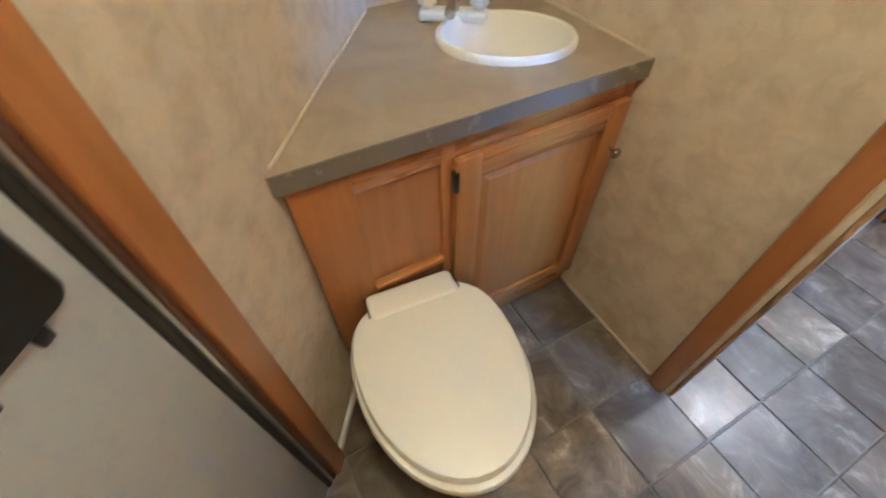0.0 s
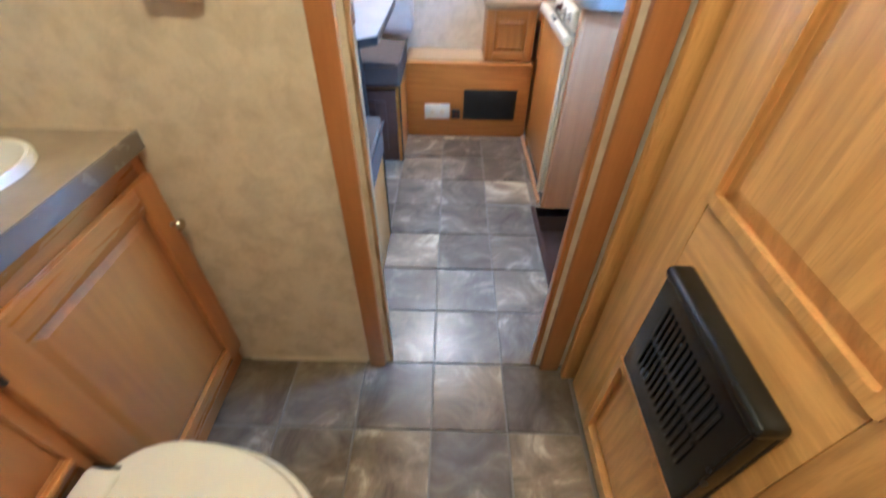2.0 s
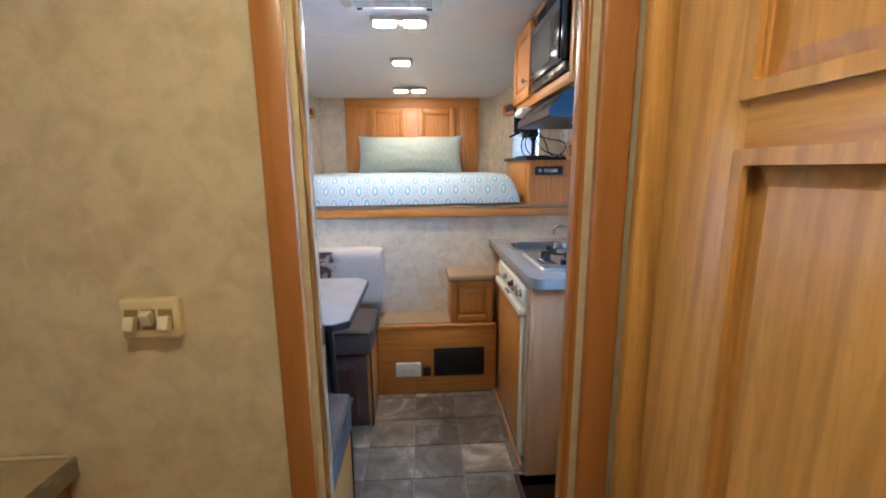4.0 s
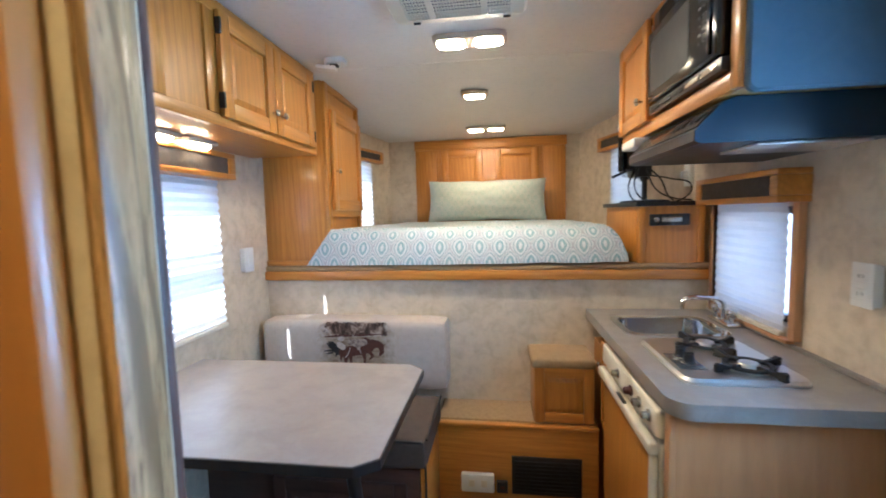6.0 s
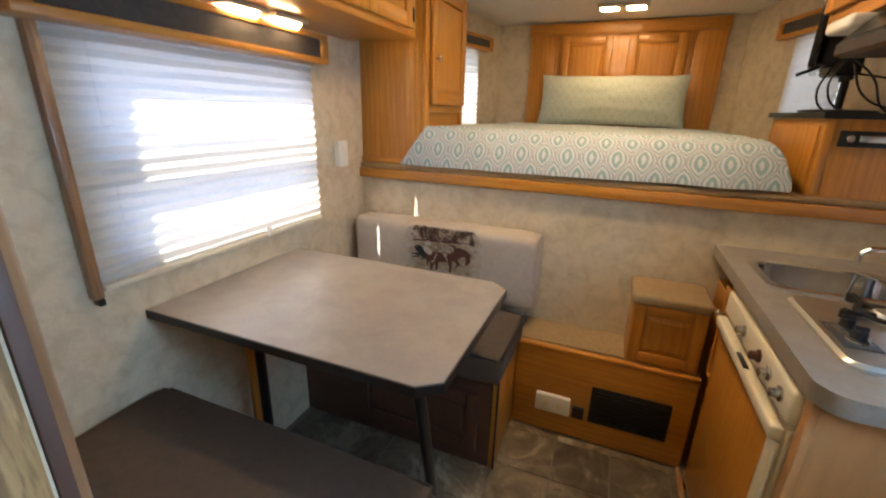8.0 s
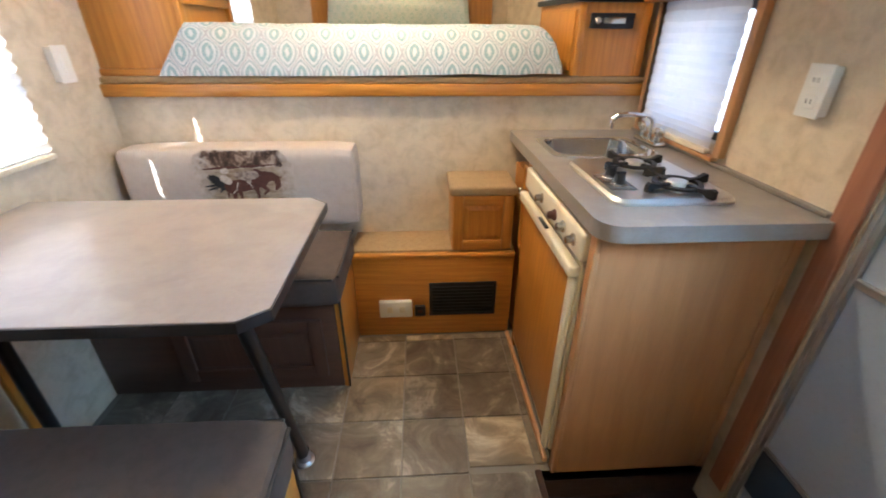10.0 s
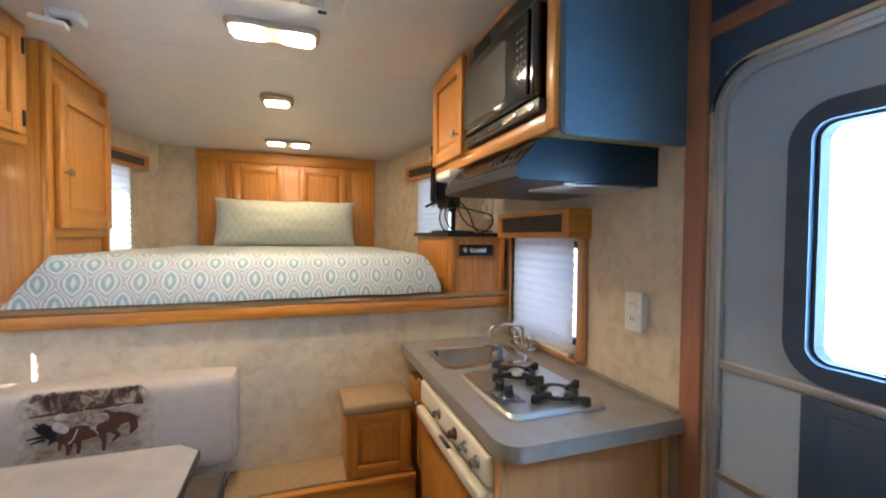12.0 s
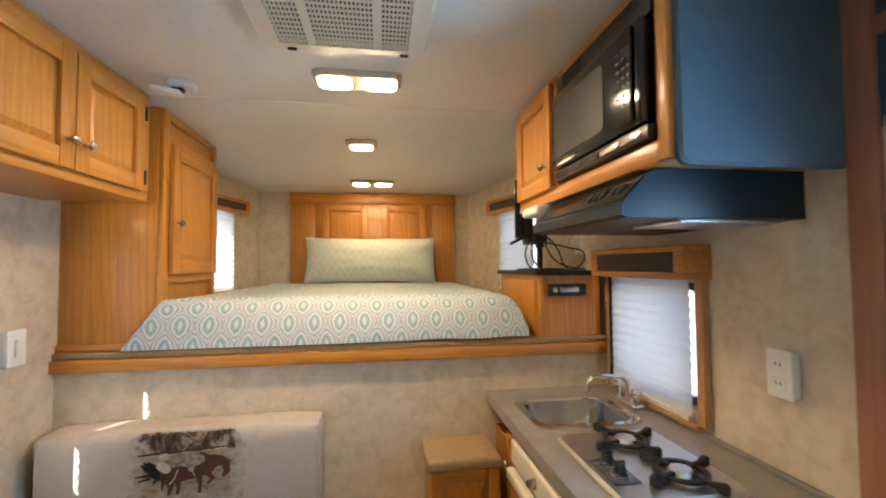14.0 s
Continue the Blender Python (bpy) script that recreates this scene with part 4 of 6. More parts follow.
def steps():
    Y = 3.06
    o = thing("berth_step_box", (0.98, 3.17, 0), "low oak step box with carpeted tread below the berth", "step")
    part("front", B(0.634, 1.335, Y, Y + 0.018, 0, 0.41, 0.002), oak_x, o)
    part("nosing", B(0.634, 1.335, Y - 0.012, Y + 0.02, 0.411, 0.43, 0.005), oak_x, o)
    part("tread", B(0.634, 1.335, Y + 0.021, W - 0.001, 0.395, 0.437, 0.004), carpet_tan, o, "tan carpet tread")
    v = thing("floor_vent", (1.113, Y, 0.11), "black metal louvred heater vent in the step box", "vent")
    part("plate", B(0.962, 1.264, Y - 0.008, Y - 0.0005, 0.108, 0.284, 0.002), black, v)
    for i in range(9):
        z = 0.122 + i * 0.0175
        part("louvre", box(empty_bm(), 0.975, 1.251, Y - 0.016, Y - 0.0085, z, z + 0.004, 0.001), iron, v)
    d = thing("power_strip", (0.81, Y, 0.115), "white outlet strip with two sockets on the step front", "outlet")
    part("body", B(0.737, 0.884, Y - 0.026, Y - 0.0005, 0.116, 0.20, 0.006), white, d)
    for x in (0.785, 0.84):
        part("socket", B(x - 0.013, x + 0.013, Y - 0.029, Y - 0.0261, 0.145, 0.175, 0.002), cream, d)
    g = thing("gas_sensor", (0.92, Y, 0.115), "small black sensor beside the vent", "sensor")
    part("body", B(0.895, 0.944, Y - 0.02, Y - 0.0005, 0.115, 0.168, 0.004), black, g)
    part("lens", B(0.91, 0.93, Y - 0.022, Y - 0.0201, 0.135, 0.15, 0.001), shirt, g)
    s = thing("berth_step_box", (1.19, 3.17, 0.437), "upper oak step box with a carpeted tread", "step")
    part("body", B(1.062, 1.318, Y + 0.024, W - 0.002, 0.4375, 0.685, 0.002), oak_z, s)
    panel_door(s, at_face(1.064, Y + 0.0235, 0.44, "-y"), 0.252, 0.245, (oak_z, oak_x), 0.043)
    part("tread", B(1.05, 1.322, Y - 0.004, W - 0.003, 0.6855, 0.728, 0.012, 3), carpet_tan, s, "rounded tan carpet tread")


steps()

# ---- dinette ----


def cushion(bm, x0, x1, y0, y1, z0, z1, r=0.035, puff=0.008):
    t = bmesh.new()
    bmesh.ops.create_cube(t, size=1.0)
    bmesh.ops.subdivide_edges(t, edges=t.edges[:], cuts=9, use_grid_fill=True)
    hx, hy, hz = (x1 - x0) / 2, (y1 - y0) / 2, (z1 - z0) / 2
    for v in t.verts:
        p = Vector((v.co.x * 2 * hx, v.co.y * 2 * hy, v.co.z * 2 * hz))
        c = Vector((max(-hx + r, min(hx - r, p.x)), max(-hy + r, min(hy - r, p.y)), max(-hz + r, min(hz - r, p.z))))
        d = p - c
        if d.length > 1e-6:
            p = c + d.normalized() * r
        e = (1 - (p.x / hx) ** 2) * (1 - (p.y / hy) ** 2)
        f = (1 - (p.x / hx) ** 2) * (1 - (p.z / hz) ** 2)
        p.z += puff * e * (1 if p.z > 0 else -1) + 0.002 * noise.noise(p * 9)
        p.y += puff * f * (1 if p.y > 0 else -1)
        v.co = p + Vector(((x0 + x1) / 2, (y0 + y1) / 2, (z0 + z1) / 2))
    return absorb(bm, t)


def bench(y0, y1, front, label, end_label):
    o = thing("dinette_bench", (0.18, (y0 + y1) / 2, 0), label, "bench", "benches of the dinette")
    fy = y0 if front < 0 else y1
    a, c = (fy + 0.002, fy + 0.018) if front < 0 else (fy - 0.018, fy - 0.002)
    part("front_panel", B(XL + 0.002, 0.61, a, c, 0.0, 0.395, 0.002), dark_x, o, "oak front whose brown holds the shade under the table")
    part("end_panel", B(0.612, 0.632, y0, y1, 0.0, 0.408, 0.003), oak_z, o, end_label)
    part("deck", B(XL + 0.002, 0.61, min(y0, y1) + 0.02, max(y0, y1) - 0.02, 0.38, 0.41, 0.002), pale_x, o)
    e0, e1 = (fy - 0.003, fy + 0.006) if front < 0 else (fy - 0.006, fy + 0.003)
    part("edge_trim", B(0.628, 0.637, e0, e1, 0.0, 0.49, 0.002), edge_black, o, "black edge moulding")
    return o


b1 = bench(2.745, 3.20, -1, "oak dinette bench with storage below the berth wall", "honey oak bench end")
for i, (x0, x1) in enumerate(((0.02, 0.56),)):
    # The storage door carries the same shade in its brown as the front.
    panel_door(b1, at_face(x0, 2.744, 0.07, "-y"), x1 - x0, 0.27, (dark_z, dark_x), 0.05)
bench(1.56, 2.115, 1, "oak dinette bench beside the bathroom partition", "pale grey-beige bench end")
for y0, y1, front in ((2.70, 3.115, -1), (1.56, 2.13, 1)):
    sc = thing("seat_cushion", (0.17, (y0 + y1) / 2, 0.41), "dark brown upholstered dinette seat cushion with piping", "cushion", "seat cushions of the dinette")
    part("pad", cushion(empty_bm(), XL + 0.01, 0.645, y0, y1, 0.411, 0.535 if front < 0 else 0.555, 0.03), fabric_brown, sc)
    fy = y0 if front < 0 else y1
    part("piping", rod(empty_bm(), (XL + 0.03, fy, 0.53), (0.63, fy, 0.53), 0.005, seg=8), edge_black, sc, "dark piping")
    part("piping", rod(empty_bm(), (0.645, y0 + 0.02, 0.53), (0.645, y1 - 0.02, 0.53), 0.005, seg=8), edge_black, sc, "dark piping")
bc = thing("back_cushion", (0.22, 3.2, 0.536), "tan upholstered back cushion with a printed western horse scene", "cushion")
part("pad", cushion(empty_bm(), -0.235, 0.675, 3.125, 3.272, 0.538, 0.868, 0.03, 0.004), fabric_tan, bc)
for x in (-0.225, 0.665):
    part("piping", rod(empty_bm(), (x, 3.135, 0.56), (x, 3.135, 0.85), 0.005, seg=8), fabric_tan, bc)


def blob(b, pts, y):
    """Flat tapered strokes strung along a line, each a little prouder than the last."""
    for k, ((x0, z0, r0), (x1, z1, r1)) in enumerate(zip(pts, pts[1:])):
        a = math.atan2(z1 - z0, x1 - x0)
        out = [(x0 + r0 * math.cos(a + math.pi / 2 + i * math.pi / 8), z0 + r0 * math.sin(a + math.pi / 2 + i * math.pi / 8)) for i in range(9)]
        out += [(x1 + r1 * math.cos(a - math.pi / 2 + i * math.pi / 8), z1 + r1 * math.sin(a - math.pi / 2 + i * math.pi / 8)) for i in range(9)]
        plate(b, out, 0, 0.0006, 0, Matrix.Translation((0, y - 0.00006 * k - 0.00002 * (len(b.verts) // 36 % 7), 0)) @ pose(0, 0, 0, 90, 0, 0))
    return b


def ragged(x0, x1, z0, z1, y, seed):
    """A printed patch with an uneven outline."""
    rnd = random.Random(seed)
    out = []
    for i in range(48):
        a = 2 * math.pi * i / 48
        c, s = math.cos(a), math.sin(a)
        k = 1 / max(abs(c), abs(s)) ** 0.75 * rnd.uniform(0.9, 1.04)
        out.append(((x0 + x1) / 2 + (x1 - x0) / 2 * c * min(k, 1.25), (z0 + z1) / 2 + (z1 - z0) / 2 * s * min(k, 1.25)))
    return plate(empty_bm(), out, 0, 0.0008, 0, Matrix.Translation((0, y, 0)) @ pose(0, 0, 0, 90, 0, 0))


def print_mat(name, stops, scale, stretch, fade):
    """A faded cloth print whose edges run out unevenly into the tan cloth."""
    a = Mat(name, 0.88)
    n = a.noise(a.coords(stretch, False), scale, 5, 0.65, 0.5)
    c = a.ramp(n, stops)
    tc = a.t.nodes.new("ShaderNodeTexCoord")
    sx = a.t.nodes.new("ShaderNodeSeparateXYZ")
    a.link(tc.outputs["Generated"], sx.inputs[0])

    def m(op, x, y):
        q = a.t.nodes.new("ShaderNodeMath")
        q.operation = op
        for k, v in enumerate((x, y)):
            if hasattr(v, "is_output"):
                a.link(v, q.inputs[k])
            else:
                q.inputs[k].default_value = v
        return q.outputs[0]
    d = [m("MULTIPLY", m("ABSOLUTE", m("SUBTRACT", sx.outputs[k], 0.5), 0), 2.0) for k in (0, 2)]
    e = m("ADD", m("MAXIMUM", d[0], d[1]), m("MULTIPLY", m("SUBTRACT", a.noise(a.coords((1, 1, 1), False), 38, 4), 0.5), 0.9))
    c = a.mix(c, (0.50, 0.43, 0.36), a.ramp(e, [(fade, (0, 0, 0)), (0.98, (1, 1, 1))]))
    return a.colour(c).bump(n, 0.2, 0.001).m


def strokes(y, lines):
    """Tapered strokes on the cloth, given in thousandths of a metre from the print's upper left."""
    b = empty_bm()
    for pts in lines:
        blob(b, [(0.078 + 0.001 * u, 0.868 - 0.001 * v, 0.001 * r) for u, v, r in pts], y)
    return b


ground_print = print_mat("print_ground", [(0.35, (0.20, 0.14, 0.085)), (0.5, (0.29, 0.22, 0.145)), (0.65, (0.40, 0.33, 0.24))], 22, (1, 1, 2.5), 0.55)
cliff_print = print_mat("print_cliff", [(0.40, (0.04, 0.022, 0.014)), (0.50, (0.11, 0.065, 0.042)), (0.58, (0.32, 0.23, 0.165)), (0.72, (0.50, 0.41, 0.32))], 30, (1, 1, 0.7), 0.8)
pack_print = mottled("print_pack", (0.40, 0.32, 0.25), (0.075, 0.04, 0.028), 85, 0.85, 0.3, amount=0.95)
part("print_ground", ragged(0.045, 0.445, 0.615, 0.866, 3.1186, 3), ground_print, bc, "faded olive-tan printed ground", smooth=False)
part("print_cliff", ragged(0.078, 0.41, 0.796, 0.868, 3.1181, 4), cliff_print, bc, "dark printed cliffs and trees", smooth=False)
part("print_cliff_foot", strokes(3.1177, [[(12, 76, 2), (50, 74, 4)], [(58, 72, 5), (96, 70, 4)], [(104, 70, 6), (150, 69, 3)], [(158, 67, 4), (210, 66, 5)], [(216, 64, 3), (290, 60, 2)]]), shirt, bc, smooth=False)
part("print_dark_animal", strokes(3.1172, [[(45, 112, 14), (62, 132, 20), (74, 150, 12)], [(22, 108, 3), (40, 126, 7)], [(4, 146, 2), (40, 142, 5)], [(14, 160, 2), (46, 152, 5)], [(30, 100, 3), (46, 118, 6)], [(60, 168, 3), (72, 152, 7)]]), black, bc, "near-black printed animal with a shaggy tail", smooth=False)
part("print_horse", strokes(3.1164, [
    [(104, 150, 26), (150, 142, 25), (196, 134, 24), (232, 124, 21)], [(222, 118, 21), (262, 108, 17), (284, 112, 13)], [(286, 114, 13), (290, 142, 11), (280, 158, 6)],
    [(292, 112, 4), (306, 110, 1.5)], [(112, 160, 15), (112, 188, 8), (108, 206, 5)], [(134, 158, 12), (138, 186, 6), (136, 206, 5)],
    [(200, 148, 13), (206, 180, 6), (204, 206, 5)], [(224, 140, 11), (246, 164, 6), (230, 180, 4)], [(98, 142, 16), (90, 168, 6), (86, 190, 3)]]), bay, bc, "reddish brown printed horse with a lowered head", smooth=False)
part("print_mane", strokes(3.1150, [[(214, 100, 9), (246, 92, 8), (276, 96, 5), (288, 104, 3)], [(212, 84, 9), (232, 90, 6)]]), shirt, bc, smooth=False)
part("print_pack", strokes(3.1146, [[(140, 100, 14), (176, 104, 20), (206, 98, 15)], [(176, 112, 12), (178, 128, 9)]]), pack_print, bc, "mottled printed saddle pack", smooth=False)
part("print_pale_shape", strokes(3.1142, [[(88, 84, 11), (98, 82, 11)], [(84, 112, 15), (100, 124, 14)]]), print_pale, bc, "pale printed shape behind the saddle", smooth=False)
for line in ([(136, 128, 2), (124, 160, 2), (112, 172, 2.5)], [(178, 128, 1.5), (190, 152, 1.5)]):
    part("print_strap", strokes(3.1138, [line]), print_pale, bc, smooth=False)


def table():
    o = thing("dinette_table", (0.15, 2.45, 0), "grey marbled laminate dinette table with black edging", "table")
    out = [(XL + 0.004, 2.125), (0.585, 2.125), (0.638, 2.165), (0.638, 2.715), (0.585, 2.765), (XL + 0.004, 2.765)]
    part("tabletop", plate(empty_bm(), out, 0.775, 0.80, 0.001), table_m, o, smooth=False)
    cx, cy = 0.18, 2.445
    big = [(x + (0.004 if x > cx else 0), y + (0.004 if y > cy else -0.004)) for x, y in out]
    part("edge_band", ring_plate(empty_bm(), big, out, 0.7735, 0.7985), edge_black, o, "black rubber edge band", smooth=False)
    for (x0, y0), (x1, y1) in (((0.555, 2.20), (0.53, 2.42)), ((-0.12, 2.36), (-0.12, 2.36))):
        b = empty_bm()
        rod(b, (x0, y0, 0.765), (x1, y1, 0.03), 0.017)
        rod(b, (x1, y1, 0.0), (x1 + (x1 - x0) * 0.04, y1, 0.05), 0.02)
        l = part("leg", b, black, o, "black tubular table leg")
        f = empty_bm()
        lathe(f, [(0.03, 0), (0.03, 0.006), (0.021, 0.012), (0.019, 0.05)], pose(x1, y1, 0.0))
        part("foot", f, alu, l, "worn metal foot")
        part("bracket", B(x0 - 0.03, x0 + 0.03, y0 - 0.03, y0 + 0.03, 0.765, 0.7745, 0.003), black, l)
    return o


table()
solo("trim_batten", B(XL + 0.0005, XL + 0.018, 2.433, 2.477, 0.002, 0.772, 0.003), oak_z, "upright oak batten on the wall below the table", "trim", "structure")

# ---- upper cabinets over the dinette ----


def left_uppers():
    o = thing("upper_dinette_cabinet", (-0.11, 2.37, 1.655), "honey oak upper cabinets above the dinette window", "cabinet")
    y0, y1, x = 1.552, 3.205, 0.058
    part("face_frame", B(x - 0.02, x, y0, y1, 1.655, 1.692, 0.004), oak_y, o)
    part("top_rail", B(x - 0.02, x, y0, y1, 2.0, 2.042, 0.003), oak_y, o)
    for a, c in ((y0, 1.60), (1.92, 1.945), (2.225, 2.29), (2.455, 2.51), (2.805, 2.825), (3.135, y1)):
        part("stile", B(x - 0.0195, x - 0.0002, a, c, 1.6925, 1.9995, 0.001), oak_z, o)
    part("filler_panel", B(x - 0.0185, x - 0.008, 2.2905, 2.4545, 1.6925, 1.9995), oak_z, o, smooth=False)
    part("bottom", B(XL + 0.001, x - 0.021, y0, y1, 1.657, 1.672, 0.003), oak_y, o)
    part("far_side", B(XL + 0.001, x - 0.021, y1 - 0.014, y1, 1.673, 2.042), oak_z, o, smooth=False)
    for a, c, k in ((1.585, 1.928, 0.315), (1.937, 2.24, 0.028), (2.50, 2.813, 0.285), (2.818, 3.145, 0.028)):
        panel_door(o, at_face(x + 0.0005, a, 1.683, "+x"), c - a, 0.325, (oak_z, oak_y), 0.052, knob_at=(k, 0.075), hinge=(0.0 if k > 0.1 else c - a) if a > 2.4 else None)
    l = thing("under_cabinet_lamp", (-0.19, 2.6, 1.64), "twin warm light below the dinette cabinets, switched on", "lamp")
    for y in (2.505, 2.69):
        part("base", B(-0.248, -0.142, y - 0.079, y + 0.079, 1.640, 1.6565, 0.006), fixture, l)
        part("lens", plate(empty_bm(), round_rect(0.086, 0.132, 0.03), 0.0, 0.016, 0.012, Matrix.Translation((-0.195, y, 1.6398)) @ pose(0, 0, 0, 180, 0, 0)), soft_glow, l, "glowing warm lens")


left_uppers()


def tall_cabinet():
    o = thing("tall_berth_cabinet", (-0.1, 3.52, 1.113), "tall honey oak cabinet standing on the berth edge", "cabinet")
    x, y0, y1 = 0.07, 3.29, 3.79
    part("near_side", B(XL + 0.001, x - 0.02, y0, y0 + 0.016, 1.114, 2.036, 0.002), oak_z, o, "plain oak veneer side")
    part("body", B(XL + 0.001, x - 0.021, y0 + 0.017, y1 - 0.001, 1.114, 2.03), oak_z, o, smooth=False)
    for a, c in ((y0, y0 + 0.045), (y1 - 0.03, y1)):
        part("stile", B(x - 0.02, x, a, c, 1.114, 2.032, 0.003), oak_z, o)
    for z0, z1 in ((1.114, 1.17), (1.36, 1.40), (1.90, 1.935), (2.0, 2.03)):
        part("rail", B(x - 0.0195, x - 0.0003, y0 + 0.0455, y1 - 0.0305, z0, z1, 0.002), oak_y, o)
    panel_door(o, at_face(x + 0.0005, y0 + 0.04, 1.395, "+x"), 0.43, 0.51, (oak_z, oak_y), 0.055, knob_at=(0.025, 0.2))
    part("edge_trim", B(XL + 0.001, x, y0 - 0.012, y0 - 0.0005, 1.114, 1.14, 0.004), oak_x, o)


tall_cabinet()

# ---- ceiling fittings ----


def ceiling_lamp(cx, cy, z, n, label, lens=glow):
    o = thing("ceiling_light", (cx, cy, z - 0.03), label, "ceiling light", "warm ceiling lights")
    part("base", plate(empty_bm(), round_rect(0.15 + 0.138 * (n - 1), 0.122, 0.03), 0.0005, 0.020, 0.012, Matrix.Translation((cx, cy, z)) @ pose(0, 0, 0, 180, 0, 0)), fixture, o, "tan plastic base")
    for i in range(n):
        x = cx + (i - (n - 1) / 2) * 0.146
        part("lens", plate(empty_bm(), round_rect(0.104, 0.086, 0.024), 0, 0.004, 0.002, Matrix.Translation((x, cy, z - 0.0202)) @ pose(0, 0, 0, 180, 0, 0)), lens, o, "glowing warm lens")


ceiling_lamp(0.815, 2.96, CZ, 2, "twin ceiling light near the air conditioner, switched on")
ceiling_lamp(0.795, 3.63, 2.022, 1, "single ceiling light above the berth, switched on", berth_glow)
ceiling_lamp(0.83, 4.40, 1.987, 2, "twin ceiling light above the pillow, switched on", berth_glow)
# This unseen fixture is added to give the bathroom its warm light.
ceiling_lamp(0.85, 0.80, CZ, 2, "unseen twin bathroom ceiling light, added for warm light", bath_glow)


def air_conditioner():
    x0, x1, y0, y1 = 0.575, 1.02, 2.12, 2.745
    o = thing("air_conditioner", (0.8, 2.43, 2.0), "cream ceiling air conditioner shroud with a perforated grille", "air conditioner")
    b = empty_bm()
    out = round_rect(x1 - x0, y1 - y0, 0.03)
    ins = round_rect(x1 - x0 - 0.11, y1 - y0 - 0.10, 0.01)
    m = pose((x0 + x1) / 2, (y0 + y1) / 2, 0)
    t = bmesh.new()
    r = [[t.verts.new((x * k, y * k, z)) for x, y in src] for src, k, z in ((out, 1, CZ - 0.0006), (out, 0.99, CZ - 0.022), (out, 0.95, CZ - 0.034), (ins, 1, CZ - 0.038), (ins, 0.995, CZ - 0.02))]
    for p, q in zip(r, r[1:]):
        for i in range(len(p)):
            t.faces.new((p[i], q[i], q[(i + 1) % len(p)], p[(i + 1) % len(p)]))
    part("shroud", absorb(b, t, m), cream, o)
    gx0, gx1, gy0, gy1 = x0 + 0.052, x1 - 0.052, y0 + 0.048, y1 - 0.048
    part("backing", B(gx0, gx1, gy0, gy1, CZ - 0.02, CZ - 0.012), black, o, "dark filter behind the grille", smooth=False)
    b = empty_bm()
    nx, ny = 36, 26
    for i in range(nx + 1):
        x = gx0 + (gx1 - gx0) * i / nx
        wd = 0.008 if i in (9, 27) else 0.0019
        box(b, x - wd, x + wd, gy0, gy1, CZ - 0.037, CZ - 0.034)
    for i in range(ny + 1):
        y = gy0 + (gy1 - gy0) * i / ny
        box(b, gx0, gx1, y - 0.0032, y + 0.0032, CZ - 0.0368, CZ - 0.0342)
    g = part("grille", b, cream, o, "cream perforated intake grille", smooth=False)
    for x in (0.655, 0.955):
        part("latch", B(x - 0.012, x + 0.012, y1 - 0.03, y1 - 0.022, CZ - 0.042, CZ - 0.034, 0.002), black, o, "dark grille latch")


air_conditioner()
o = thing("smoke_alarm", (0.19, 3.07, 2.0), "white ceiling smoke alarm with its cover hanging open", "smoke alarm")
b = empty_bm()
plate(b, round_rect(0.085, 0.075, 0.02), 0, 0.022, 0.006, Matrix.Translation((0.222, 3.075, CZ - 0.0005)) @ pose(0, 0, 0, 180, 0, 0))
part("body", b, white, o)
part("cover", box(empty_bm(), -0.042, 0.042, -0.03, 0.03, -0.008, 0.008, 0.004, m=Matrix.Translation((0.190, 3.045, CZ - 0.044)) @ pose(0, 0, 0, 6, 4, 12)), white, o)
part("clip", B(0.180, 0.19, 3.045, 3.055, CZ - 0.042, CZ - 0.001), white, o)
part("battery", B(0.20, 0.235, 3.052, 3.078, CZ - 0.036, CZ - 0.0235, 0.003), black, o, "dark battery bay")

# ---- berth ----


def quilt():
    y0, y1, zb, zt = 3.256, 4.66, 1.116, 1.298
    drop, inset = 0.235, 0.125
    nx, ny = 130, 110
    Ly = (y1 - y0 - inset) + drop
    t = bmesh.new()
    uv = t.loops.layers.uv.new("UVMap")
    grid = []
    for j in range(ny + 1):
        s = Ly * (j / ny) ** 1.35
        f = min(1.0, s / drop)
        y = y0 + inset * f ** 1.5 + max(0.0, s - drop)
        hy = math.sin(f * math.pi / 2) ** 0.95
        xl = -0.05 + 0.126 * min(1.0, hy * 1.02)
        xr = 1.505 - 0.05 * max(0.0, min(1.0, (y - 3.27) / 0.15))
        row = []
        for i in range(nx + 1):
            x = xl + (xr - xl) * i / nx
            k = min(x - xl, xr - x)
            side = max(0.0, min(1.0, (s - drop) / 0.12)) if x - xl < xr - x else 1.0
            hx = 1.0 - 0.45 * side * (1 - math.sqrt(max(0.0, 1 - (1 - min(1.0, k / 0.07)) ** 2)))
            ins = 0.030 + (inset - 0.030) * max(0.0, min(1.0, (x - 0.08) / 0.16))
            y = y0 + ins * f ** 1.5 + max(0.0, s - drop) * (y1 - y0 - ins) / (y1 - y0 - inset)
            z = zb + (zt - zb) * hy * hx
            z += hy * (0.007 * noise.noise((x * 4, y * 4, 1)) + 0.004 * noise.noise((x * 13, y * 13, 4)))
            z += (1 - f) * 0.010 * max(0.0, x - 0.6) * (1 + noise.noise((x * 5, 0, 2)))
            yy = y + 0.007 * noise.noise((x * 5, 2.0, 7)) * (1 - f)
            row.append((t.verts.new((x, yy, max(z, zb))), (x, s)))
        grid.append(row)
    for p, q in zip(grid, grid[1:]):
        for i in range(nx):
            c = (p[i], p[i + 1], q[i + 1], q[i])
            fc = t.faces.new([v for v, _ in c])
            for lp, (_, w) in zip(fc.loops, c):
                lp[uv].uv = w
    return t


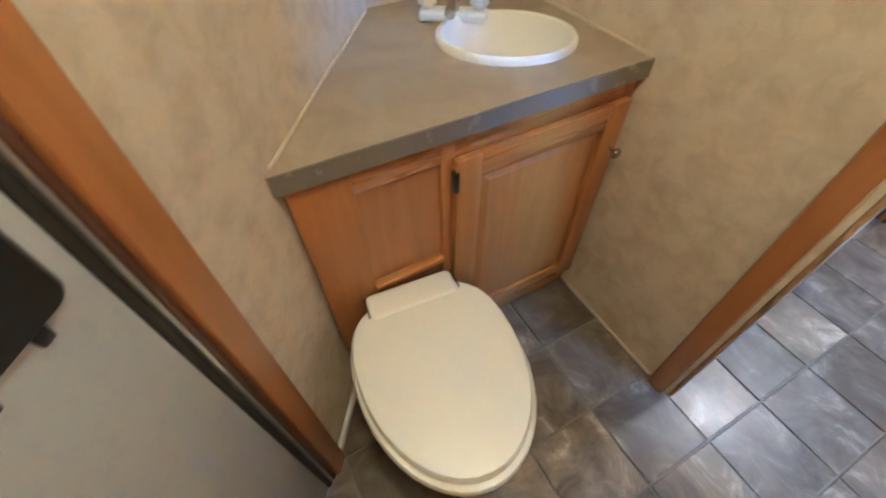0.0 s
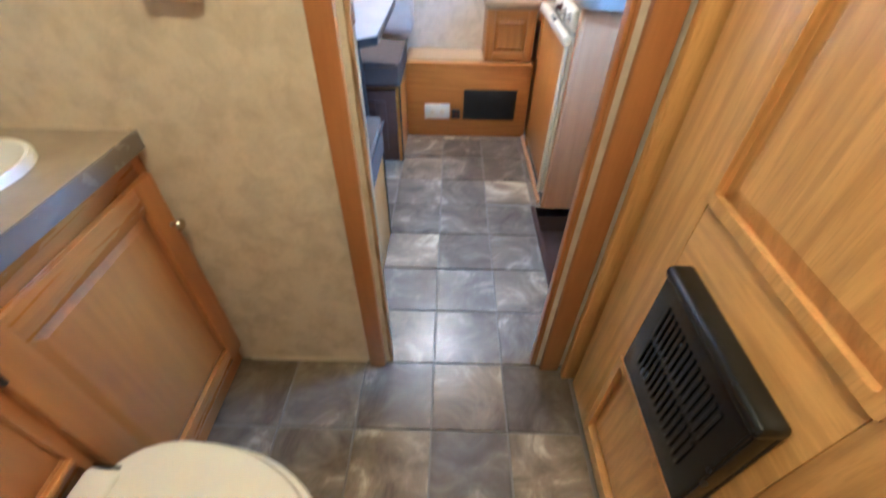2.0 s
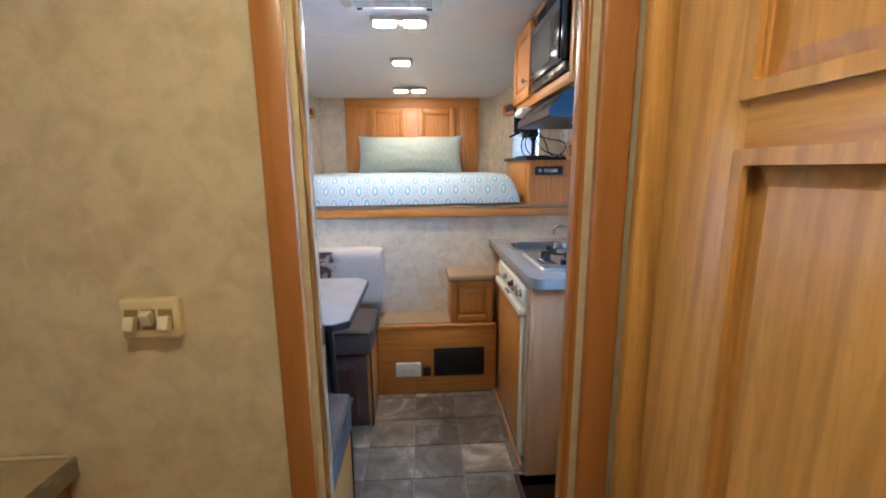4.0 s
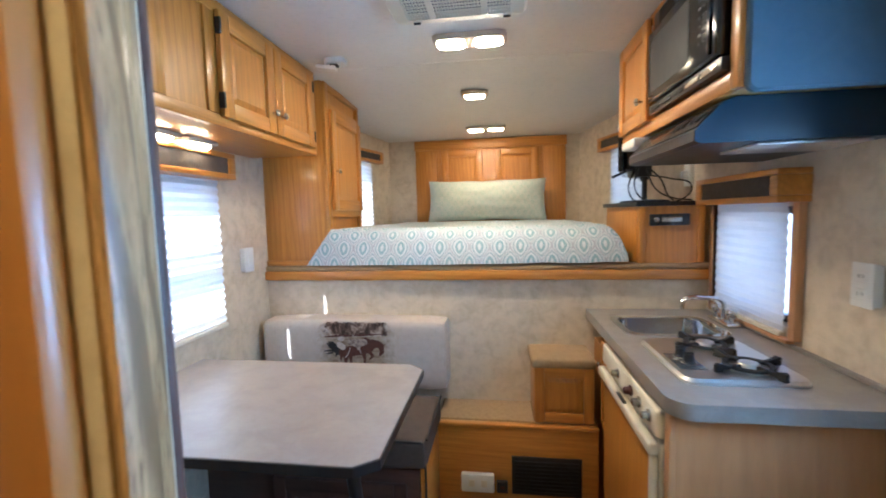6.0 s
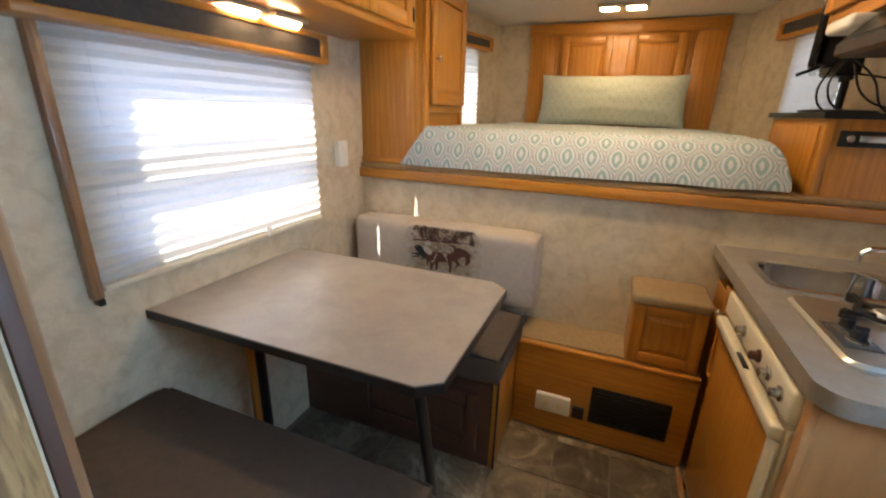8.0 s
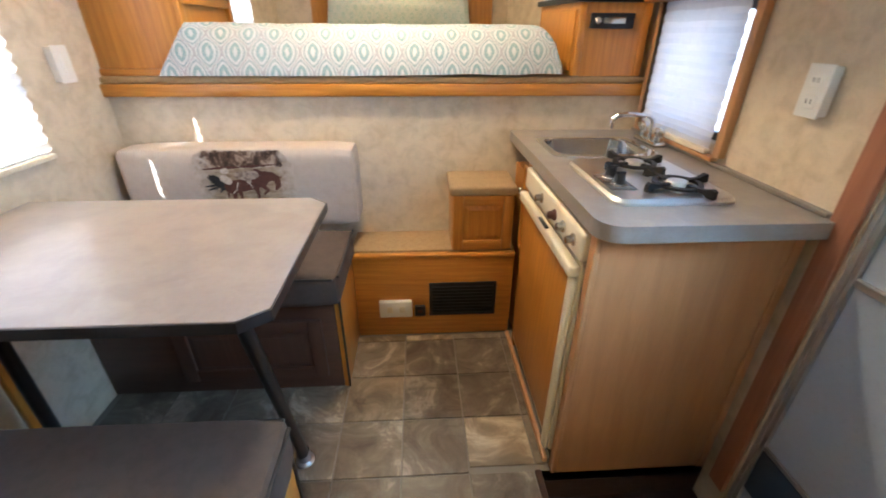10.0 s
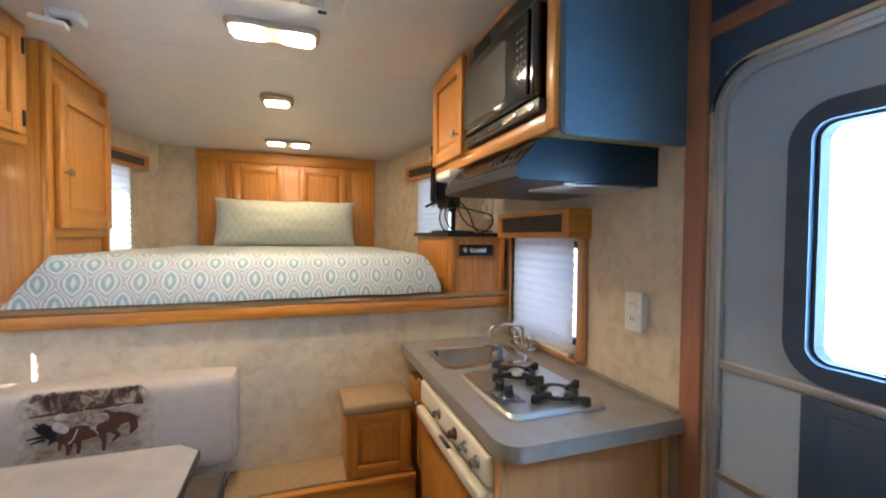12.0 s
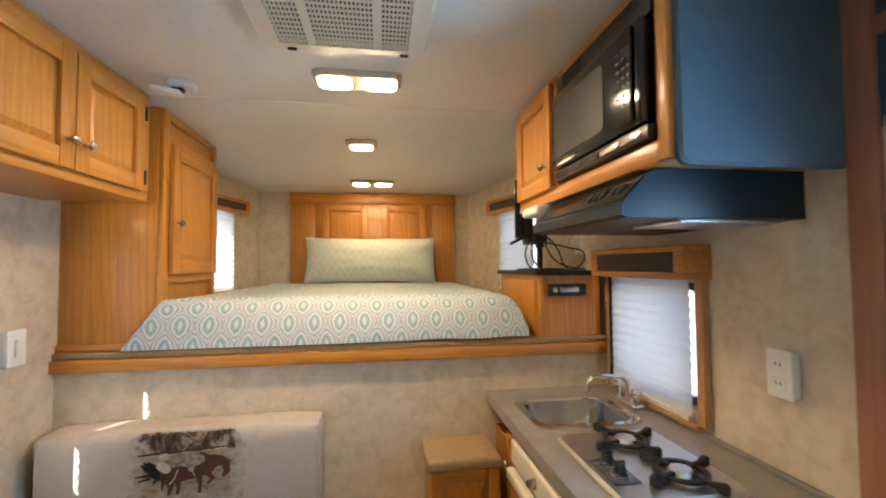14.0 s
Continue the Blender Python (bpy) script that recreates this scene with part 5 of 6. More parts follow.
bed = thing("bed", (0.72, 3.95, 1.09), "raised bed made with a white and teal ogee quilt", "bed")
part("mattress", B(0.10, 1.39, 3.46, 4.65, 1.114, 1.262, 0.05, 4), fabric_tan, bed)
part("quilt", quilt(), quilt_m, bed, "white quilt with a teal ogee pattern")


def pillow():
    w, h, d = 0.93, 0.34, 0.17
    t = bmesh.new()
    uv = t.loops.layers.uv.new("UVMap")
    nx, ny = 40, 20
    for side in (-1, 1):
        grid = []
        for j in range(ny + 1):
            v = -1 + 2 * j / ny
            row = []
            for i in range(nx + 1):
                u = -1 + 2 * i / nx
                th = max(0, (1 - u ** 4)) ** 0.55 * max(0, (1 - v * v)) ** 0.6
                x = u * w / 2 * (1 - 0.035 * (1 - v * v))
                z = v * h / 2 * (1 - 0.07 * (1 - u * u)) + 0.01 * noise.noise((u * 2, v * 2, 3))
                y = side * d / 2 * th + 0.01 * noise.noise((u * 3, v * 3, side)) * th
                row.append((t.verts.new((x, y, z)), (x + side * 2, z)))
            grid.append(row)
        for p, q in zip(grid, grid[1:]):
            for i in range(nx):
                c = (p[i], p[i + 1], q[i + 1], q[i])
                if side > 0:
                    c = c[::-1]
                f = t.faces.new([a for a, _ in c])
                for lp, (_, ww) in zip(f.loops, c):
                    lp[uv].uv = ww
    bmesh.ops.remove_doubles(t, verts=t.verts, dist=0.0005)
    bmesh.ops.transform(t, matrix=pose(0.82, 4.615, 1.462, -14, 0, 0), verts=t.verts)
    return t


solo("pillow", pillow(), pillow_m, "pale pillow with a small green ogee print against the headboard", "pillow")


def headboard():
    o = thing("headboard_cabinet", (0.84, 4.74, 1.2), "honey oak headboard cabinet with panel doors", "cabinet")
    x0, x1, y, z0, z1 = 0.233, 1.451, 4.735, 1.115, 1.963
    part("body", B(x0, x1, y, 4.759, z0, z1, 0.002), oak_z, o)
    part("cornice", B(x0 - 0.006, x1 + 0.006, y - 0.012, y - 0.0005, z1 - 0.075, z1, 0.004), oak_x, o)
    for a, c, k in ((0.456, 0.79, 0.29), (0.892, 1.232, 0.05)):
        panel_door(o, at_face(a, y - 0.0005, 1.30, "-y"), c - a, 0.575, (oak_z, oak_x), 0.05, knob_at=(k, 0.28))
    for a, c in ((0.238, 0.41), (1.278, 1.447)):
        part("side_panel", B(a, c, y - 0.008, y - 0.0005, 1.13, 1.885, 0.003), oak_z, o)
    for a in (0.418, 0.438, 1.246, 1.264):
        part("pilaster", B(a, a + 0.009, y - 0.012, y - 0.0005, 1.13, 1.885, 0.003), oak_z, o)


headboard()


def radio_cabinet():
    o = thing("media_cabinet", (1.69, 3.4, 1.113), "oak media cabinet at the berth side with a black top", "cabinet")
    y = 3.285
    out = [(1.555, y), (1.834, y), (1.834, 3.68), (1.51, 3.68)]
    b = loft(empty_bm(), [[(px, py, 1.114) for px, py in out], [(px, py, 1.374) for px, py in out]])
    part("body", b, oak_z, o, smooth=False)
    top = [(1.54, y - 0.012), (1.842, y - 0.012), (1.842, 3.69), (1.492, 3.69)]
    b = loft(empty_bm(), [[(px, py, 1.3745) for px, py in top], [(px, py, 1.394) for px, py in top]])
    part("top", b, black, o, "thin black top", smooth=False)
    part("stile", B(1.805, 1.835, y - 0.008, y - 0.0005, 1.116, 1.372, 0.002), oak_z, o)
    part("stile", B(1.556, 1.582, y - 0.006, y - 0.0005, 1.116, 1.372, 0.002), oak_z, o)
    m = Matrix.Translation((1.51, 3.68, 1.13)) @ pose(0, 0, 0, 0, 0, math.degrees(math.atan2(y - 3.68, 0.045)))
    b = box(empty_bm(), 0.03, 0.375, -0.006, -0.0005, 0.0, 0.22, 0.003, m=m)
    part("side_panel", b, oak_z, o)
    r = thing("car_stereo", (1.685, y - 0.01, 1.30), "black car stereo set into the media cabinet", "stereo")
    part("body", B(1.598, 1.77, y - 0.012, y - 0.0005, 1.285, 1.338, 0.003), black, r)
    part("screen", B(1.65, 1.735, y - 0.0145, y - 0.0121, 1.302, 1.324, 0.001), nickel, r, "pale display strip")
    d = empty_bm()
    lathe(d, [(0.012, 0), (0.012, 0.01), (0.009, 0.013)], at_face(1.625, y - 0.012, 1.312, "-y") @ pose(0, 0, 0, 90, 0, 0), 16)
    part("dial", d, nickel, r)
    for i in range(3):
        part("button", B(1.742 + i * 0.008, 1.748 + i * 0.008, y - 0.0135, y - 0.0121, 1.305, 1.312), display, r, smooth=False)


radio_cabinet()


def television():
    o = thing("television", (1.55, 3.35, 1.394), "small black flat television turned edge-on on its stand", "television")
    turn = Matrix.Translation((1.486, 3.335, 0)) @ pose(0, 0, 0, 0, 0, -18)
    part("screen", box(empty_bm(), -0.012, 0.012, 0.0, 0.44, 1.542, 1.80, 0.004, m=turn), black_gloss, o)
    part("back_shell", box(empty_bm(), 0.0125, 0.07, 0.05, 0.40, 1.55, 1.66, 0.016, 3, m=turn), black, o)
    part("mount", B(1.5605, 1.64, 3.37, 3.50, 1.515, 1.60, 0.012, 3), black, o)
    b = empty_bm()
    rod(b, (1.60, 3.42, 1.60), (1.62, 3.42, 1.50), 0.02)
    rod(b, (1.62, 3.42, 1.50), (1.62, 3.42, 1.395), 0.012)
    part("stand", b, black, o)
    part("side_arm", rod(empty_bm(), (1.51, 3.345, 1.54), (1.445, 3.31, 1.512), 0.006), black, o)
    b = empty_bm()
    lathe(b, [(0.11, 0.0), (0.11, 0.008), (0.05, 0.013)], pose(1.62, 3.42, 1.3945))
    part("stand_base", b, black, o)
    c = bpy.data.curves.new("cable", "CURVE")
    c.dimensions, c.bevel_depth, c.bevel_resolution = "3D", 0.0035, 2
    rnd = random.Random(5)
    for pts in (((1.58, 3.36, 1.56), (1.55, 3.34, 1.47), (1.59, 3.33, 1.405), (1.66, 3.33, 1.40)),
                ((1.60, 3.36, 1.57), (1.66, 3.33, 1.50), (1.70, 3.34, 1.42), (1.73, 3.36, 1.40)),
                ((1.62, 3.36, 1.52), (1.70, 3.33, 1.50), (1.80, 3.34, 1.46), (1.76, 3.36, 1.40), (1.66, 3.37, 1.40)),
                ((1.60, 3.34, 1.55), (1.64, 3.32, 1.45), (1.72, 3.33, 1.41), (1.80, 3.34, 1.40)),
                ((1.56, 3.38, 1.55), (1.53, 3.36, 1.45), (1.56, 3.35, 1.40), (1.64, 3.36, 1.399))):
        sp = c.splines.new("BEZIER")
        sp.bezier_points.add(len(pts) - 1)
        for bp, p in zip(sp.bezier_points, pts):
            bp.co = p
            bp.handle_left_type = bp.handle_right_type = "AUTO"
    tmp = bpy.data.objects.new("cable", c)
    data = bpy.data.meshes.new_from_object(tmp)
    bpy.data.objects.remove(tmp)
    t = bmesh.new()
    t.from_mesh(data)
    bpy.data.meshes.remove(data)
    part("cable", t, black, o, "tangle of black cables")
    a = thing("antenna_plate", (1.78, 3.5, 1.5), "small white antenna wall plate behind the cables", "wall plate")
    part("plate", box(empty_bm(), -0.035, 0.035, -0.02, 0.0, 0.0, 0.11, 0.003, m=Matrix.Translation((XR - 0.001, 3.50, 1.47)) @ pose(0, 0, 0, 0, 0, -90)), white, a)
    part("plug", box(empty_bm(), -0.02, 0.02, -0.045, -0.0205, 0.04, 0.075, 0.006, m=Matrix.Translation((XR - 0.001, 3.50, 1.47)) @ pose(0, 0, 0, 0, 0, -90)), white, a)


television()

# ---- bathroom ----


def egg(a0, a1, w, sq, n=40):
    """An egg outline along local x from a0 (back, squarish) to a1 (front, round)."""
    out = []
    c = a0 + (a1 - a0) * 0.42
    for i in range(n):
        t = 2 * math.pi * i / n
        cx, sy = math.cos(t), math.sin(t)
        if cx >= 0:
            out.append((c + (a1 - c) * cx, w / 2 * sy))
        else:
            out.append((c - (c - a0) * abs(cx) ** sq, w / 2 * math.copysign(abs(sy) ** sq, sy)))
    return out


def toilet():
    M = pose(0.264, 0.868, 0, 0, 0, -6)
    o = thing("toilet", (0.46, 0.85, 0), "cream-white plastic toilet with a closed lid", "toilet")
    b = empty_bm()
    rings = []
    for k, dx, z in ((0.62, 0.03, 0.0), (0.60, 0.03, 0.03), (0.56, 0.03, 0.08), (0.58, 0.03, 0.18), (0.75, 0.02, 0.27), (0.94, 0.0, 0.345), (0.96, 0.0, 0.365)):
        rings.append([(0.2 + dx + (x - 0.2) * k, y * k, z) for x, y in egg(0.0, 0.435, 0.355, 0.6)])
    part("bowl", loft(b, rings, M), porcelain, o)
    b = empty_bm()
    rings = []
    for k, z in ((0.985, 0.366), (1.0, 0.372), (1.0, 0.385), (0.985, 0.391)):
        rings.append([(0.2 + (x - 0.2) * k, y * k, z) for x, y in egg(0.008, 0.443, 0.362, 0.72)])
    part("seat", loft(b, rings, M), porcelain, o)
    b = empty_bm()
    rings = []
    for k, z in ((0.96, 0.392), (0.985, 0.396), (0.985, 0.408), (0.955, 0.418), (0.86, 0.4225), (0.5, 0.425), (0.1, 0.4255)):
        rings.append([(0.215 + (x - 0.215) * k, y * k, z) for x, y in egg(0.0, 0.432, 0.352, 0.72)])
    part("lid", loft(b, rings, M), porcelain, o, "closed domed lid")
    part("hinge_cover", box(empty_bm(), -0.010, 0.062, -0.104, 0.104, 0.396, 0.428, 0.013, 3, m=M), porcelain, o)
    for s in (-1, 1):
        part("hinge_gap", box(empty_bm(), 0.0, 0.05, s * 0.1065 - 0.0015, s * 0.1065 + 0.0015, 0.405, 0.426, m=M), black, o, smooth=False)


toilet()


def vanity():
    o = thing("vanity_cabinet", (0.0, 1.1, 0), "red-brown oak bathroom vanity cabinet", "cabinet")
    x = 0.236
    z1 = 0.768
    out = [(x - 0.018, 0.712), (x - 0.018, 1.463), (XL + 0.001, 1.463), (XL + 0.001, 1.052)]
    b = loft(empty_bm(), [[(*p, 0.0) for p in out], [(*p, 0.66) for p in out]])
    part("body", b, red_z, o, smooth=False)
    for a, c in ((0.69, 0.80), (0.975, 1.005), (1.435, 1.462)):
        part("stile", B(x - 0.0175, x, a, c, 0.085, z1, 0.002), red_z, o)
    part("top_rail", B(x - 0.0172, x - 0.0004, 0.8005, 1.4345, 0.715, z1, 0.001), red_y, o)
    part("bottom_rail", B(x - 0.0172, x - 0.0004, 0.8005, 1.4345, 0.085, 0.13, 0.001), red_y, o)
    part("mid_rail", B(x - 0.0172, x - 0.0004, 0.8005, 0.9745, 0.40, 0.44, 0.001), red_y, o)
    part("toe_board", B(x - 0.03, x - 0.0185, 0.74, 1.462, 0.0, 0.084), red_y, o, smooth=False)
    part("lower_moulding", B(x - 0.0003, x + 0.012, 0.80, 0.975, 0.43, 0.445, 0.003), oak_y, o)
    part("fixed_panel", B(x - 0.0172, x - 0.010, 0.8005, 0.9745, 0.4405, 0.7145), red_z, o, smooth=False)
    panel_door(o, at_face(x + 0.0005, 0.998, 0.105, "+x"), 0.448, 0.617, (red_z, red_y), 0.06, knob_at=(0.428, 0.492), hinge=0.0)
    c = thing("bathroom_counter", (0.0, 1.1, 0.769), "tan marbled laminate vanity top with a dark front edge", "worktop")
    out = [(0.24, 0.672), (0.255, 1.463), (XL + 0.001, 1.463), (XL + 0.001, 1.048)]
    ba = [(0.035 + 0.155 * math.cos(t) * math.cos(0.98) - 0.122 * math.sin(t) * math.sin(0.98), 1.245 + 0.155 * math.cos(t) * math.sin(0.98) + 0.122 * math.sin(t) * math.cos(0.98)) for t in [2 * math.pi * i / 40 for i in range(40)]]
    hole = [(0.04 + (px - 0.04) * 0.93, 1.245 + (py - 1.245) * 0.93) for px, py in ba]
    part("slab", slab_with_hole(out, hole, 0.77, 0.81), vanity_m, c, smooth=False)
    b = empty_bm()
    loft(b, [[(0.2405, 0.674, 0.7705), (0.2555, 1.462, 0.7705), (0.2555, 1.462, 0.8095), (0.2405, 0.674, 0.8095)], [(0.2445, 0.674, 0.7705), (0.2595, 1.462, 0.7705), (0.2595, 1.462, 0.8095), (0.2445, 0.674, 0.8095)]])
    part("front_edge", b, van_edge, c, "dark grey laminate edge", smooth=False)
    b = empty_bm()
    rod(b, (XL + 0.03, 1.4585, 0.8125), (0.25, 1.4585, 0.8125), 0.004, seg=8)
    part("caulk", b, caulk, c)
    b = empty_bm()
    rod(b, (XL + 0.02, 1.036, 0.8125), (0.225, 0.685, 0.8125), 0.004, seg=8)
    part("caulk", b, caulk, c)
    s = thing("vanity_sink", (0.04, 1.245, 0.7), "white oval drop-in bathroom sink", "sink")
    t = bmesh.new()
    rings = []
    for k, z in ((1.0, 0.8105), (1.0, 0.822), (0.97, 0.828), (0.92, 0.826), (0.88, 0.81), (0.8, 0.755), (0.6, 0.705), (0.2, 0.69)):
        rings.append([t.verts.new((0.04 + (px - 0.04) * k, 1.245 + (py - 1.245) * k, z)) for px, py in ba])
    for p, q in zip(rings, rings[1:]):
        for i in range(len(p)):
            t.faces.new((p[i], p[(i + 1) % len(p)], q[(i + 1) % len(p)], q[i]))
    t.faces.new(rings[-1])
    part("bowl", absorb(empty_bm(), t), porcelain, s)
    b = empty_bm()
    lathe(b, [(0.02, 0.6905), (0.02, 0.695), (0.012, 0.694), (0.012, 0.692)], pose(0.04, 1.245, 0))
    part("drain", b, chrome, s)
    f = thing("vanity_faucet", (-0.13, 1.18, 0.81), "white plastic bathroom faucet with clear handles", "faucet")
    m = Matrix.Translation((-0.115, 1.20, 0.8105)) @ pose(0, 0, 0, 0, 0, 56)
    part("base", box(empty_bm(), -0.08, 0.08, -0.025, 0.025, 0.0, 0.022, 0.008, 3, m=m), white, f)
    b = empty_bm()
    rod(b, m @ Vector((0, 0, 0.02)), m @ Vector((0, -0.02, 0.06)), 0.014)
    rod(b, m @ Vector((0, -0.015, 0.06)), m @ Vector((0, -0.105, 0.05)), 0.012)
    part("spout", b, nickel, f)
    for dx in (-0.06, 0.06):
        b = empty_bm()
        lathe(b, [(0.012, 0.02), (0.012, 0.03), (0.022, 0.035), (0.022, 0.055), (0.014, 0.06)], m @ pose(dx, 0, 0), 10)
        part("handle", b, white, f)


vanity()

sp = thing("switch_plate", (0.435, 1.464, 1.04), "ivory triple switch plate on the bathroom partition", "switch")
part("plate", B(0.388, 0.484, 1.444, 1.4645, 1.04, 1.112, 0.006, 3), ivory, sp)
for i, x in enumerate((0.408, 0.436, 0.464)):
    # A thin dark plate stands for the shadow around each rocker.
    part("recess", B(x - 0.0115, x + 0.0115, 1.4425, 1.4438, 1.058, 1.094, 0.0004), switch_shade, sp)
    up = i == 1
    part("rocker", box(empty_bm(), -0.009, 0.009, -0.010, 0.004, -0.012, 0.012, 0.002, m=Matrix.Translation((x, 1.4405, 1.081 if up else 1.070)) @ pose(0, 0, 0, 18 if up else -18, 0, 0)), cream, sp)


def bath_door():
    """The oak closet door with its black tray."""
    X = 1.302
    o = thing("closet_door", (X, 1.1, 0.0), "tall oak closet door with raised panels and a black tray", "door")
    y_far, y_near = 1.40, 0.78
    m = at_face(X + 0.0185, y_far, 0.012, "-x")
    w, h = y_far - y_near, 1.86
    st, st2 = 0.158, 0.115
    part("stile", box(empty_bm(), 0, st, -0.03, 0, 0, h, 0.003, m=m), pale_z, o)
    part("stile", box(empty_bm(), w - st2, w, -0.03, 0, 0, h, 0.003, m=m), pale_z, o)
    zs = [(0.0, 0.055), (0.37, 0.822), (1.322, 1.395), (h - 0.09, h)]
    for z0, z1 in zs:
        part("rail", box(empty_bm(), st + 0.0003, w - st2 - 0.0003, -0.0295, -0.001, z0, z1, 0.002, m=m), pale_y, o)
    for (_, a), (c, _) in zip(zs, zs[1:]):
        pw, ph, pc = w - st - st2, c - a, (w + st - st2) / 2
        b = empty_bm()
        oo = round_rect(pw, ph, 0.002, 1)
        loft(b, [[(x * (1 - 2 * k / pw), y * (1 - 2 * k / ph), d) for x, y in oo] for k, d in ((0, 0.006), (0, 0.012), (0.035, 0.022), (0.04, 0.022))], m @ pose(pc, 0, (a + c) / 2, 90, 0, 0))
        part("panel", b, pale_z, o, smooth=False)
        b = ring_plate(empty_bm(), round_rect(pw + 0.016, ph + 0.016, 0.004, 1), round_rect(pw - 0.022, ph - 0.022, 0.004, 1), 0.029, 0.037, m @ pose(pc, 0, (a + c) / 2, 90, 0, 0))
        part("moulding", b, pale_z, o)
    # tray
    t = thing("wall_basket", (1.27, 1.055, 0.47), "black ribbed plastic tray hung on the closet door", "basket")
    mt = at_face(1.2895, 1.195, 0.462, "-x")
    part("back", box(empty_bm(), 0.0, 0.272, -0.008, 0.0, 0.0, 0.258, 0.003, m=mt), tray_m, t)
    part("front", box(empty_bm(), 0.004, 0.268, -0.04, -0.03, 0.0, 0.250, 0.004, 3, m=mt), tray_m, t)
    for x in (0.0, 0.260):
        part("side", box(empty_bm(), x, x + 0.012, -0.036, -0.006, 0.0, 0.250, 0.005, m=mt), tray_m, t)
    part("bottom", box(empty_bm(), 0.012, 0.260, -0.032, -0.008, 0.0, 0.012, 0.003, m=mt), tray_m, t)
    part("top_rim", box(empty_bm(), -0.003, 0.275, -0.044, 0.0, 0.244, 0.268, 0.009, 3, m=mt), tray_m, t)
    for i in range(14):
        for z0, z1 in ((0.055, 0.125), (0.14, 0.215)):
            part("rib", box(empty_bm(), 0.045 + i * 0.0138, 0.0515 + i * 0.0138, -0.0435, -0.0402, z0, z1, 0.0015, m=mt), tray_m, t)


bath_door()
solo("trim_closet", B(1.26, 1.305, 1.418, 1.4425, 0, CZ - 0.002, 0.004), pale_z, "pale oak corner strip beside the closet", "trim", "structure")

# slanted wall: casing and grey door
o = thing("door_2", SL @ Vector((1.215, 0, 0)), "closed grey-white door in the slanted wall with a dark seal", "door", "", "structure")
part("slab", box(empty_bm(), 0.9085, 1.515, -0.03, 0.003, 0.012, 1.85, 0.003, m=SL), door_white, o)
part("seal", box(empty_bm(), 0.8945, 0.9080, -0.012, 0.006, 0.002, 1.855, 0.003, m=SL), rubber, o, "black rubber seal")
part("jamb_strip", box(empty_bm(), 0.8875, 0.8938, 0.001, 0.009, 0.0, 1.9, 0.002, m=SL), alu, o, "thin grey metal strip")
part("seal", box(empty_bm(), 1.516, 1.524, -0.03, 0.006, 0.002, 1.855, 0.003, m=SL), rubber, o)
# Dark brown stands for the shade on the jamb's side.
part("jamb", box(empty_bm(), 0.8765, 0.887, 0.001, 0.010, 0.0, 1.9, 0.002, m=SL), dark_z, o, "jamb strip with its side shade put into a dark brown")
part("casing", box(empty_bm(), 0.826, 0.876, 0.001, 0.022, 0.0, 1.9, 0.005, m=SL), red_z, o, "red-brown oak casing")
part("casing", box(empty_bm(), 1.526, 1.59, 0.001, 0.022, 0.0, 1.9, 0.005, m=SL), red_z, o)
lk = thing("door_lock_plate", SL @ Vector((0.985, 0, 0.935)), "black plastic lock plate with screws on the grey door", "lock")
part("body", plate(empty_bm(), round_rect(0.112, 0.106, 0.016), -0.018, 0.008, 0.006, SL @ pose(0.984, 0, 0.99, -90, 0, 0) @ pose(0, 0, 0, 0, 0, 0)), black, lk)
part("tab", box(empty_bm(), 0.962, 0.976, -0.0115, 0.007, 0.925, 0.945, 0.003, m=SL), black, lk)
part("tab", box(empty_bm(), 1.018, 1.034, -0.0115, 0.007, 0.922, 0.945, 0.003, m=SL), black, lk)
